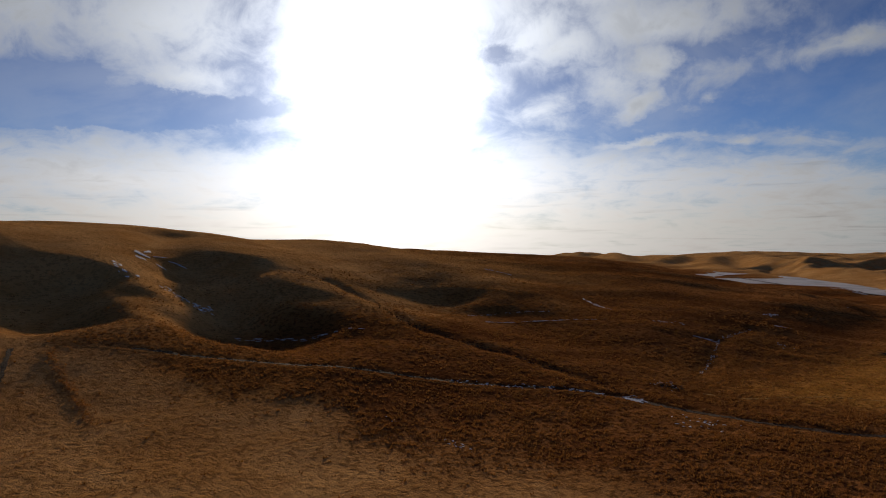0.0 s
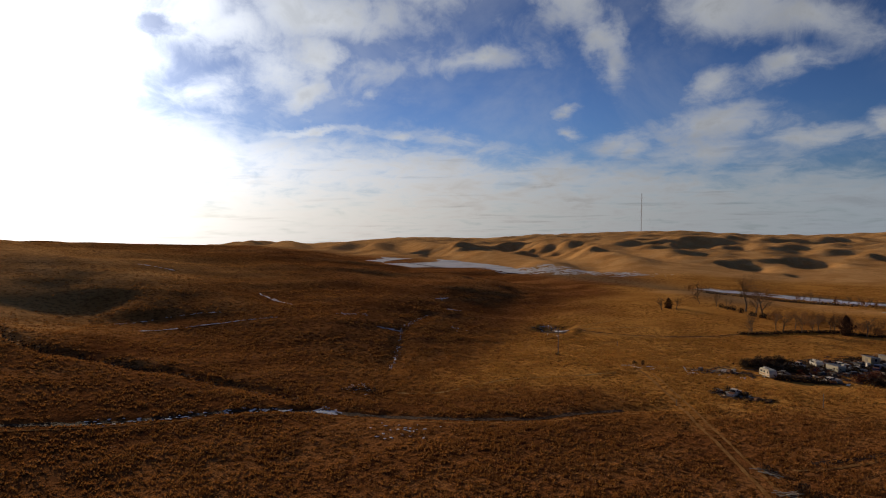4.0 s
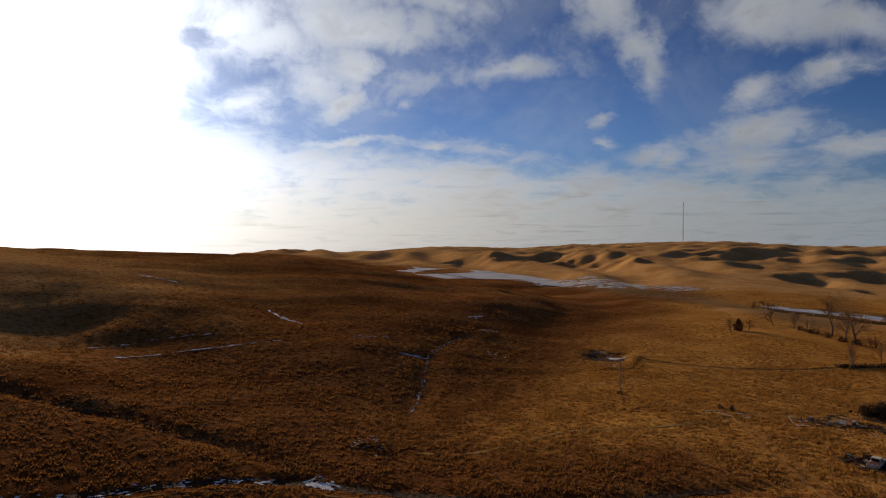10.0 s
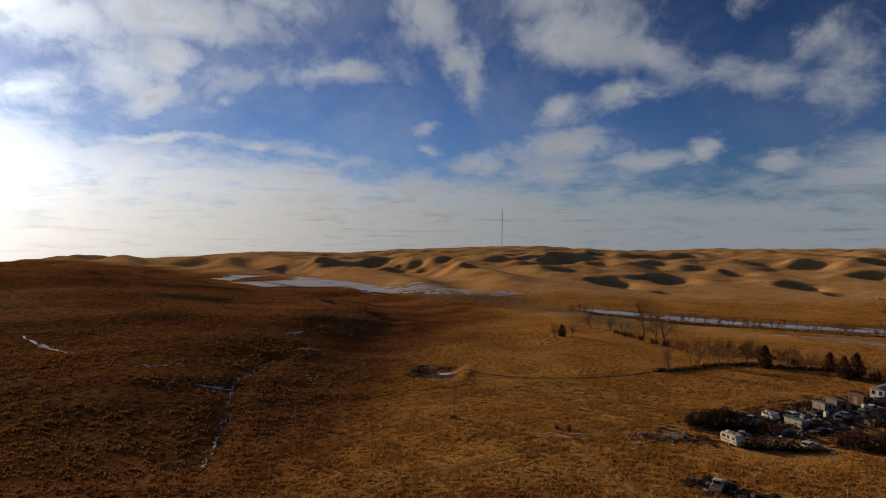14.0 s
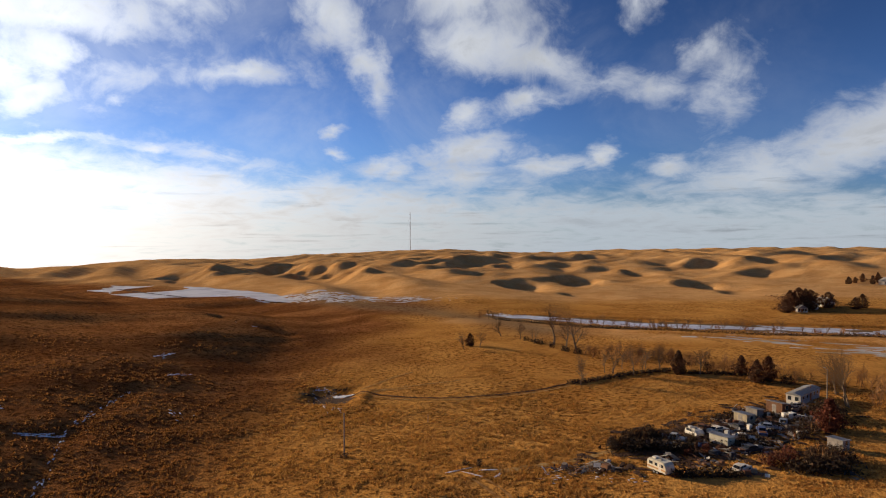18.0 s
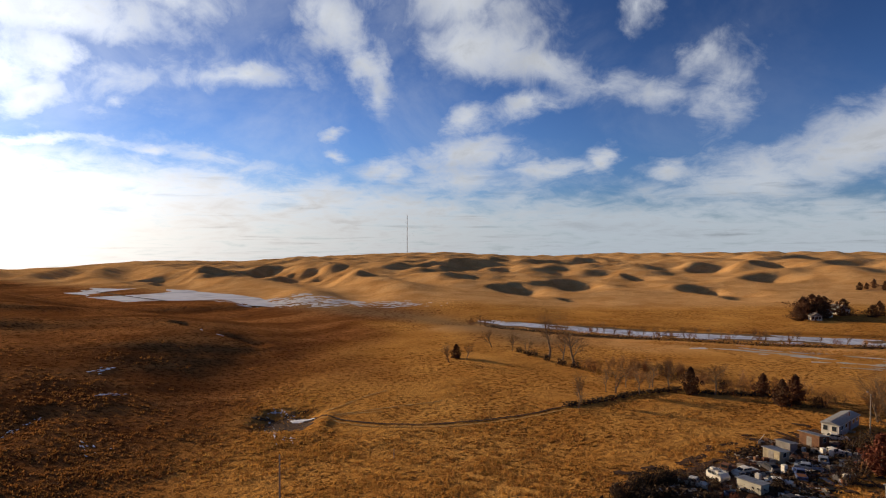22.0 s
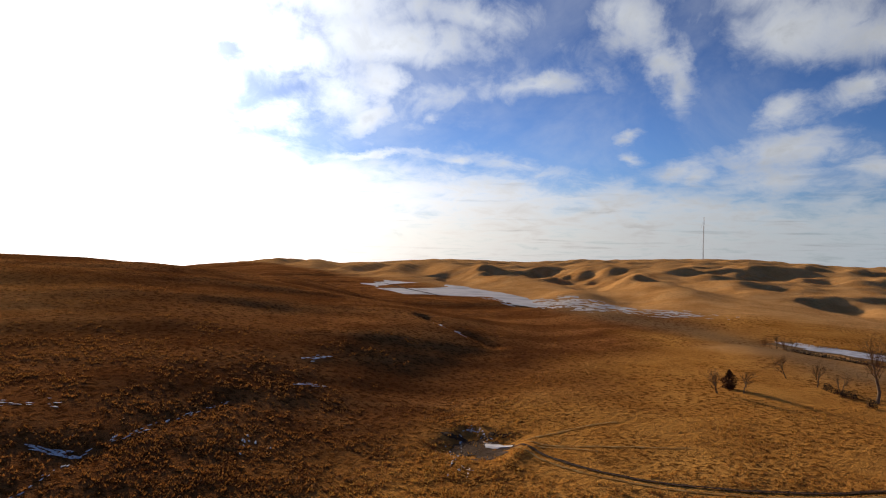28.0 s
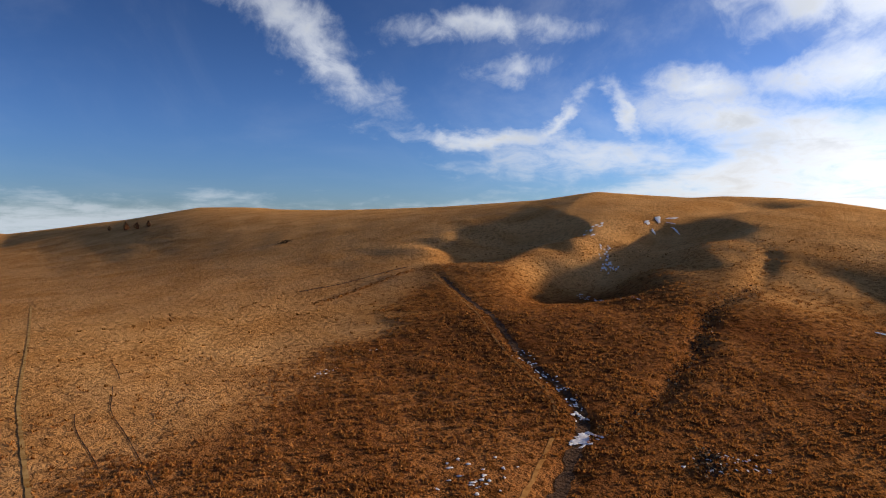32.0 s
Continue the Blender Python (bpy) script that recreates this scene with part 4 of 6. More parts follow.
def leaf_cloud(rng, count, place, size):
    """Many small three-cornered leaves or sprays; place(rng) gives a point."""
    verts, faces = [], []
    for _ in range(count):
        c = Vector(place(rng))
        for _ in range(3):
            verts.append(tuple(c + Vector((rng.gauss(0, 1), rng.gauss(0, 1), rng.gauss(0, 1))) * size))
        faces.append((len(verts) - 3, len(verts) - 2, len(verts) - 1))
    return verts, faces


def cedar(name, seed, mat, label, girth=0.30):
    """A dense evergreen ten metres tall at the origin, ragged in outline."""
    rng = random.Random(seed)
    lobes = [(rng.uniform(0, 6.28), rng.uniform(0.1, 0.8), rng.uniform(0.15, 0.4)) for _ in range(14)]

    def place(r):
        h = r.random() ** 1.35
        a = r.uniform(0, 6.283)
        wide = girth * (1 - h ** 1.8) ** 0.8 * (0.75 + 0.25 * min(1, h * 5)) + 0.02
        for la, lh, ls in lobes:
            if abs(h - lh) < 0.12 and math.cos(a - la) > 0.6:
                wide *= 1 + ls
        w = wide * math.sqrt(r.uniform(0.2, 1.0)) * (0.85 + 0.2 * math.sin(h * 23 + 3 * math.sin(a * 2)) + 0.22 * math.sin(h * 9 + 2 * a + seed)) * (1.0 if h < 0.75 else 1.2)
        return (10 * w * math.cos(a), 10 * w * math.sin(a), 0.4 + 9.4 * h)

    root = tagged(new(name), label, "tree", "evergreens")
    part("trunk", one_tube((0, 0, -0.6), (0, 0, 7), 0.28, 0.06), bark_mat, root)
    tagged(raw("crown", *leaf_cloud(rng, 2600, place, 0.27), mat, root), kind="stuff")
    return root


def shrub(name, seed, mat, label, squat=0.8):
    """A rounded ragged bush about two metres tall at the origin."""
    rng = random.Random(seed)
    humps = [(rng.gauss(0, 0.55), rng.gauss(0, 0.55), rng.uniform(0.55, 1.0)) for _ in range(7)]

    def place(r):
        hx, hy, hs = r.choice(humps)
        a, u = r.uniform(0, 6.283), r.random()
        w = 0.75 * hs * math.sqrt(r.uniform(0.3, 1.0))
        return (hx + w * math.cos(a) * math.sqrt(1 - u * u * 0.8), hy + w * math.sin(a) * math.sqrt(1 - u * u * 0.8), 0.1 + 1.9 * hs * u * squat / 0.8)

    root = tagged(new(name), label, "shrub", "shrubs")
    stems = bmesh.new()
    for k in range(16):
        a = rng.uniform(0, 6.283)
        tube(stems, (0.3 * math.cos(a), 0.3 * math.sin(a), -0.1), (1.1 * math.cos(a), 1.1 * math.sin(a), rng.uniform(1.0, 2.0)), 0.03, 0.01, 3)
    tagged(part("woody_base", stems, brush_mat, root), kind="stuff")
    tagged(raw("crown", *leaf_cloud(rng, 1700, place, 0.055), mat, root), kind="stuff")
    return root


def brush(name, seed, label):
    """A thicket of thin upright stems about four metres tall."""
    rng = random.Random(seed)
    root = tagged(new(name), label, "shrub", "thickets")
    bms = [bmesh.new(), bmesh.new(), bmesh.new()]
    for k in range(9):
        grow(bms, Vector((rng.gauss(0, 1.3), rng.gauss(0, 1.3), -0.1)), Vector((rng.gauss(0, 0.25), rng.gauss(0, 0.25), 1)).normalized(), rng.uniform(1.8, 2.8), 0.06, 1, rng, 0.7, 3)
    tagged(part("woody_base", bms[1], brush_mat, root), kind="stuff")
    tagged(part("crown", bms[2], brush_mat, root, "fine brown twigs"), kind="stuff")
    return root


def plant(kinds, spots, size, seed, sink=0.0):
    """Stand copies of the plants at spots of x, y and height; the kinds themselves take the first spots."""
    rng = random.Random(seed)
    used = set()
    for k, (x, y, h) in enumerate(spots):
        ob = kinds[k % len(kinds)]
        m = pose(x, y, ground_z(x, y) - sink, 0, 0, rng.uniform(0, 360)) @ Matrix.Diagonal((h / size * rng.uniform(0.9, 1.15), h / size * rng.uniform(0.9, 1.15), h / size, 1))
        if ob.name in used or ob.get("planted"):
            new_one = copy_thing(ob, Matrix.Identity(4))
            new_one.matrix_basis = m
        else:
            ob.matrix_basis = m
            used.add(ob.name)
            ob["planted"] = 1


cottonwoods = [bare_tree("bare_tree", 101, 0.95, "leafless cottonwood tree with pale grey limbs"), bare_tree("bare_tree", 102, 1.1, "leafless spreading tree in dry grass"), bare_tree("bare_tree", 103, 0.7, "leafless tree with several stems in dry grass", 3)]
plant(cottonwoods, [(40.1, 214, 17.4), (45.5, 200, 17.9), (89.7, 128.3, 16.8), (70.7, 161.6, 8.4), (43.4, 208.3, 12.9), (36.6, 153.5, 8.5), (93.5, 138.3, 11.2), (52.3, 160.7, 8.1), (7.4, 203, 7.2), (13, 205, 6.5)], 10, 61)
saplings = [bare_tree("bare_sapling", 111, 0.85, "thin leafless sapling in a windbreak row", 1, 3), bare_tree("bare_sapling", 112, 0.8, "thin leafless sapling with forked stems", 2, 2), bare_tree("bare_sapling", 115, 0.95, "slender leafless sapling with one stem", 1, 3)]
plant(saplings, [(45, 163.5, 7.9), (46.8, 162.5, 8.1), (51.8, 169.9, 6.2), (59, 171.2, 7.5), (64.6, 176, 7.6), (23, 232.4, 7.5), (29.4, 224.6, 7.8), (33.5, 217.8, 6.2), (56, 166, 6.2), (62, 168, 6.9), (35, 149.5, 5.0)], 10, 62)
plant(saplings, [(23.6, 306, 6.5), (28.3, 298, 5.5), (72, 282, 5.4), (75.8, 281, 6.7), (78, 275, 5.3), (89.9, 273, 4.8), (93.5, 269, 5.3), (104.5, 265, 6.6), (111.8, 271, 5.4), (115, 267, 5.9), (124, 265, 5.4), (129.6, 262, 6.5), (135.5, 261, 6), (142.7, 257, 5.4), (144, 254, 6.8), (152, 252, 5), (162, 252, 5.6), (98, 267, 5), (118, 262, 5), (170, 246, 6)], 10, 63)
thickets = [brush("brush_thicket", 121, "brown leafless brush thicket"), brush("brush_thicket", 122, "brown leafless brush thicket with fine twigs")]
plant(thickets, [(49.5, 190, 4.2), (55.3, 194, 4.2), (60, 192, 4.2), (64.5, 190, 4.4), (67.8, 185, 4), (69.6, 181, 4.2), (77, 161, 3.8), (75, 163, 3.4), (58, 184, 3.6), (86, 163, 4), (89, 158, 4.2), (74, 176, 3.6), (25, 302, 4.5), (20, 307, 4), (61, 186, 3.8)] + [(71, 172, 3.4), (72, 184, 3.8), (84, 174, 3.6), (57, 176, 3.2), (48, 194, 3.8), (60, 198, 3.8), (71, 190, 4), (80, 180, 3.8), (90, 165, 3.6), (92, 152, 4.0)], 4, 64)
plant(thickets, [(86, 276, 3.6), (95, 270, 3.6), (101, 268, 3.4), (108, 266, 3.6), (120, 262, 3.4), (132, 258, 3.6), (140, 254, 3.4), (155, 248, 3.6), (165, 244, 3.6), (175, 240, 3.4), (70, 285, 3.4), (58, 294, 3), (98, 144, 5), (103, 136, 5), (97, 128, 4), (106, 146, 5)], 4, 65)
cedars = [cedar("cedar_tree", 131, green_mat, "dark brownish green cedar tree, dense and ragged", 0.26), cedar("cedar_tree", 132, cedar_mat, "brownish winter cedar tree", 0.24)]
plant(cedars, [(65.3, 162.8, 6.6), (81.6, 160.3, 5.4), (81, 150.8, 6.0), (84.5, 152, 6.6), (9.8, 209, 4.6)], 10, 66)
farm_cedars = [cedar("cedar_tree", 135, green_mat, "broad dark brown cedar tree around a farmhouse", 0.40), cedar("cedar_tree", 136, cedar_mat, "rounded brownish tree around a farmhouse", 0.48)]
plant(farm_cedars, [(184, 322, 7), (199, 336, 12), (196, 328, 8.5), (191, 330, 9.5), (205, 340, 11), (218, 340, 9), (228, 332, 6.5), (211, 345, 10), (193, 334, 11), (202, 332, 9), (236, 338, 8)], 10, 67)
plant(cedars, [(319, 476, 6), (337, 486, 7), (336, 473, 7), (327, 480, 5), (346, 480, 6), (352, 490, 7), (-207, -408, 4.5), (-200, -378, 5), (-206, -374, 4.5), (-198, -390, 4), (-201, -420, 3.5), (-203, -398, 4)], 10, 68)
rusty = [shrub("rusty_shrub", 141, red_mat, "rust-red leafy shrub beside the junk yard")]
plant([cedar("rusty_shrub", 133, red_mat, "tall narrow rust-red bush beside the junk yard", 0.27)], [(74.5, 110.5, 6.4), (76.2, 113, 5)], 10, 72)
plant(rusty, [(53.8, 90.8, 2.8), (52, 91.3, 2.2), (55.6, 91.6, 3.0), (45, 98, 1.8), (42, 97, 1.5)], 2, 69)
dull = [shrub("dark_shrub", 142, olive_mat, "dark brown ragged shrub in dry weeds"), shrub("dark_shrub", 143, olive_mat, "dark tangled shrub with bare stems", 0.65)]
plant(dull, [(31, 101.5, 2.3), (33, 103, 2.6), (35.2, 104.6, 2.7), (37.4, 106, 2.6), (39.6, 107.6, 2.6), (41.5, 104.5, 2.2), (45.2, 103.1, 2.2), (61, 92.6, 3.2), (62.5, 89.8, 2.8), (64, 91.6, 2.6), (58.8, 89.4, 2.6), (60.5, 90.2, 3.0), (62.8, 91.6, 3.0), (57.2, 90, 2.8), (66, 92, 2.8), (64.6, 95.4, 2.8), (30, 100.4, 2.4), (32, 102.2, 3.0), (34, 103.6, 3.0), (36.2, 105.2, 3.0), (38.6, 106.6, 3.0), (40.4, 106, 2.6), (80, 119.5, 4), (82, 121, 3.6), (55, 104.4, 2), (66, 106, 2.6), (70, 109, 3), (77, 121, 3.4), (79, 117, 3.6), (82, 124, 3)], 2, 70)
plant(dull, [(31, 221, 2), (35, 215.5, 2.3), (38, 207, 2.2), (41.6, 200.5, 2.4), (44.3, 196, 2.2), (33, 218, 1.8), (76, 168, 2.4), (84, 166, 2.4), (88, 148, 2.6), (70, 163, 1.6), (62, 164, 1.5), (-16.9, 95.7, 0.9), (24, 66, 1.7), (26, 64.5, 1.5), (21.5, 65.5, 1.3), (25.6, 21.5, 1.3), (28.5, 15, 1.6), (31, 13, 1.5), (5.5, 90.5, 1.2), (3.5, 91.5, 1.0)], 2, 71)


# windbreak of felled brush at the meadow edge
def brush_row(pts, wide, tall, label, seed, mat=None, dense=60, name="brush_row"):
    rng = random.Random(seed)
    verts, faces = [], []
    for (ax, ay), (bx, by) in zip(pts[:-1], pts[1:]):
        for _ in range(int(math.hypot(bx - ax, by - ay) * dense)):
            u = rng.random()
            x, y = ax + (bx - ax) * u + rng.gauss(0, wide / 2), ay + (by - ay) * u + rng.gauss(0, wide / 2)
            z = ground_z(x, y) + rng.random() ** 1.5 * tall
            for _ in range(3):
                verts.append((x + rng.gauss(0, 0.22), y + rng.gauss(0, 0.22), z + rng.gauss(0, 0.16)))
            faces.append((len(verts) - 3, len(verts) - 2, len(verts) - 1))
    return tagged(raw(name, verts, faces, mat or olive_mat), label, "brush", kind="stuff")


brush_row([(32.5, 150.8), (38, 153), (46, 158), (56, 164), (65, 168)], 1.0, 0.9, "dark row of dead brush at the meadow edge", 75)
brush_row([(66, 164), (76, 162), (84, 158)], 1.6, 0.8, "dark weeds under the trees", 76)
brush_row([(28, 297), (50, 282), (86, 263), (119, 247), (147, 234), (178, 222)], 2.2, 1.3, "dark weeds and reeds along the river bank", 77, dense=40)
brush_row([(50, 288), (86, 269), (119, 255), (149, 243), (185, 231), (300, 206)], 4.0, 1.1, "tan reeds along the frozen river", 72, tuft_mat, 50, "reeds")
brush_row([(34, 322), (60, 319), (98, 304), (138, 288), (195, 274), (300, 250)], 3.5, 1.2, "tan reeds along the far river bank", 73, tuft_mat, 45, "reeds")
brush_row([(84, 246), (105, 236), (132, 222), (160, 204), (200, 190)], 5.0, 1.1, "tan reeds around a dry pan", 74, tuft_mat, 40, "reeds")
brush_row([(30, 101), (36, 105), (42, 108), (48, 104), (58, 101)], 2.2, 1.0, "dark weeds around the junk yard", 78)
brush_row([(32.1, 99.0), (37.8, 100.5), (42.6, 97.5)], 1.2, 2.0, "black tangle of dead brush behind the trailer", 90, dense=150)
brush_row([(34.8, 85.8), (40.1, 86.0), (45.4, 85.7)], 1.2, 1.1, "low dark ragged row in front of the trailer", 91, dense=110)
# added brush that takes the place of the shrubs' dark cast shadow
brush_row([(53.9, 88.6), (57.3, 87.2), (63.3, 87.6)], 2.2, 1.9, "dark brush tangle standing in for shrub shadow below the grey shed", 92, dense=150)
brush_row([(56, 118), (66, 124), (72, 118), (62, 110), (52, 102)], 2.6, 0.9, "dark weeds among the scrap", 79)


brush_row([(-84, -69), (-105, -70), (-127, -70)], 1.2, 0.5, "thin dark line of weeds across the pale hillside", 86, rust_tuft_mat, 12)
brush_row([(-162, -176), (-167, -180)], 2.5, 0.9, "small dark patch of weeds on the pale hillside", 87, dense=40)
brush_row([(-48, 35), (-42, 36.5)], 1.6, 0.5, "dark weeds in a damp hollow", 88, dense=30)
# weeds in the draw, their dark rows also imitating the shade of its bank
for k, (lo, hi) in enumerate(((1, 2), (2, 3), (3, 5))):
    brush_row(SIDE_DRAW[lo:hi + 1], (3.0, 2.2, 1.5)[k], 0.3, "dark weeds along a shallow draw, also standing in for its shade", 89 + 10 * k, dense=(11, 10, 6)[k])


# ---- grass tufts ----
def grass_tufts():
    rng = np.random.RandomState(81)
    count = 520000
    x = rng.uniform(-190, 105, count)
    y = rng.uniform(-95, 200, count)
    clump = waves(x, y, 9, 82) + 0.8 * waves(x, y, 3.7, 83)
    near = rng.rand(count) < np.clip(1.1 - line_gap(x, y, [(20, -80), (0, 0), (5, 90)]) / 150, 0.04, 0.9)
    drift = waves(x, y, 46, 84) + 0.7 * waves(x, y, 21, 85) + 1.1 * smooth(60, -40, y) - 1.6 * smooth(95, 190, y)
    keep = (clump > rng.uniform(-1.2, 1.3, count)) & (drift > rng.uniform(-1.5, 0.9, count)) & near & (line_gap(x, y, TRAIL) > 1.2) & (line_gap(x, y, [(5.6, 82.8), (13.5, 55), (20.5, 28), (29, -6)]) > 2.2) & (line_gap(x, y, [(33, 98), (55, 110), (77, 130)]) > rng.uniform(3, 9, count))
    short = smooth(-4, 10, pale_side(x, y) + 4 * waves(x, y, 30, 24))
    keep &= rng.rand(count) > 0.975 * short
    for path, gap in TRODDEN:
        keep &= line_gap(x, y, path) > gap
    x, y = x[keep], y[keep]
    z = terrain(x, y)
    grassy = smooth(-22, 22, x + 38 - 0.10 * (y - 90) - 9 * waves(x, y, 60, 21)) * smooth(30, 75, y + 6 * waves(x, y, 40, 22))
    shady = grassy < rng.uniform(0.35, 0.75, len(x))
    for chosen, size, mat, label in ((~shady, 1.15, tuft_mat, "clumps of tall dry golden prairie grass"), (shady, 1.1, rust_tuft_mat, "clumps of reddish brown bluestem grass on the slope")):
        px, py, pz = (np.repeat(v[chosen], 5) for v in (x, y, z))
        many = len(px)
        tall, wide = (np.repeat(rng.uniform(lo, hi, many // 5) * size, 5) for lo, hi in ((0.14, 0.42), (0.22, 0.62)))
        a, b = rng.uniform(0, 6.283, many), rng.uniform(0, 6.283, many)
        foot = wide * rng.rand(many)
        bx, by = px + foot * np.cos(a), py + foot * np.sin(a)
        cx, cy = 0.17 * np.cos(b), 0.17 * np.sin(b)
        tip = np.stack([px + wide * np.cos(a), py + wide * np.sin(a), pz + tall * rng.uniform(0.6, 1, many)], -1)
        verts = np.stack([np.stack([bx - cx, by - cy, pz - 0.05], -1), np.stack([bx + cx, by + cy, pz - 0.05], -1), tip], 1).reshape(-1, 3)
        me = bpy.data.meshes.new("grass_tufts")
        me.vertices.add(3 * many)
        me.vertices.foreach_set("co", verts.ravel())
        me.loops.add(3 * many)
        me.loops.foreach_set("vertex_index", np.arange(3 * many, dtype=np.int32))
        me.polygons.add(many)
        me.polygons.foreach_set("loop_start", np.arange(0, 3 * many, 3, dtype=np.int32))
        me.update(calc_edges=True)
        me.validate()
        me.materials.append(mat)
        tagged(new("grass_tufts", me), label, "grass", kind="stuff")


grass_tufts()


# ---- radio mast ----
def radio_mast(x, y, tall):
    root = thing("radio_mast", x, y, "tall slender guyed steel radio mast on a hilltop", "mast")
    bm = bmesh.new()
    corners = [(1.1 * math.cos(a), 1.1 * math.sin(a)) for a in (0.5, 2.6, 4.7)]
    for cx, cy in corners:
        part("leg", one_tube((cx, cy, -1), (cx * 0.6, cy * 0.6, tall), 0.24, 0.16, 5), mast_mat, root)
    for k in range(24):
        za, zb = tall * k / 24, tall * (k + 1) / 24
        for j in range(3):
            (ax, ay), (bx, by) = corners[j], corners[(j + 1) % 3]
            tube(bm, (ax, ay, za), (bx * 0.9, by * 0.9, zb), 0.14, 0.14, 3)
    part("bracing", bm, mast_mat, root)
    for k in range(3):
        a = 0.4 + k * 2.094
        for h in (0.55, 0.95):
            part("guy_wire", one_tube((1.0 * math.cos(a), 1.0 * math.sin(a), tall * h), (34 * math.cos(a), 34 * math.sin(a), 0), 0.03, 0.03, 3), mast_mat, root)
    part("base_block", one_box((-2, -2, -2), (2, 2, 0.6), 0.1), grey_mat, root)


radio_mast(-80, 1640, 104)


# ---- farmyard things ----
def wheel(x, y, z, r, wide, root):
    tyre = part("tyre", one_tube((x, y - wide / 2, z), (x, y + wide / 2, z), r, r, 14), rubber_mat, root)
    part("rim", one_tube((x, y - wide / 2 - 0.015, z), (x, y + wide / 2 + 0.015, z), r * 0.58, r * 0.58, 10), steel_mat, tyre)


def pane(name, lo, hi, root, mat=None, frame_mat=None):
    ob = part(name, one_box(lo, hi), mat or glass_mat, root)
    return ob


def travel_trailer(x, y, rz, length, tall, mat, label, stripe=True):
    """A caravan with its door side towards -y and its tow bar towards +x."""
    root = thing("travel_trailer", x, y, label, "caravan", rz)
    a = length / 2
    shell = [(-a, 0.62), (-a - 0.12, 1.0), (-a - 0.05, tall - 0.35), (-a + 0.3, tall), (a - 0.5, tall), (a - 0.05, tall - 0.4), (a + 0.18, 1.4), (a + 0.02, 0.62)]
    bm = prism(bmesh.new(), shell, -1.15, 1.15)
    bmesh.ops.bevel(bm, geom=[e for e in bm.edges if abs(e.verts[0].co.y) > 1.1 and abs(e.verts[1].co.y - e.verts[0].co.y) < 0.1], offset=0.09, segments=2, affect="EDGES")
    body = part("body", bm, mat, root)
    if stripe:
        for side in (-1, 1):
            part("stripe", one_box((-a + 0.02, side * 1.152 - 0.01, 1.02), (a - 0.02, side * 1.152 + 0.01, 1.30)), stripe_mat, body)
    for side in (-1, 1):
        for wx, ww in ((-a + 0.5, 0.8), (-0.3, 0.55), (a - 1.35, 0.85)):
            win = pane("window", (wx, side * 1.16 - 0.02, 1.62), (wx + ww, side * 1.16 + 0.02, 2.12), root)
            part("window_frame", one_box((wx - 0.05, side * 1.16 - 0.012, 1.57), (wx + ww + 0.05, side * 1.16 + 0.012, 2.17)), steel_mat, win)
    part("door", one_box((0.55, -1.18, 0.72), (1.17, -1.13, 2.35), 0.01), white_mat, root)
    pane("end_window", (-a - 0.1, -0.7, 1.6), (-a - 0.02, 0.7, 2.2), root)
    part("roof_vent", one_box((-0.3, -0.3, tall - 0.02), (0.4, 0.3, tall + 0.16), 0.03), grey_mat, root)
    part("roof_unit", one_box((-1.6, -0.4, tall - 0.02), (-0.8, 0.4, tall + 0.26), 0.05), white_mat, root)
    for side in (-1, 1):
        for wx in (-0.55, 0.2):
            wheel(wx, side * 1.02, 0.34, 0.34, 0.2, root)
    part("chassis", one_box((-a, -0.5, 0.45), (a, 0.5, 0.64)), rust_mat, root)
    tow = bmesh.new()
    tube(tow, (a, -0.45, 0.52), (a + 1.2, 0, 0.5), 0.05, 0.05, 5)
    tube(tow, (a, 0.45, 0.52), (a + 1.2, 0, 0.5), 0.05, 0.05, 5)
    part("tow_bar", tow, rust_mat, root)
    part("jack", one_tube((a + 1.1, 0, 0), (a + 1.1, 0, 0.8), 0.05, 0.04, 6), rust_mat, root)
    root.matrix_basis = root.matrix_basis @ Matrix.Diagonal((0.84, 0.84, 0.84, 1))
    return root


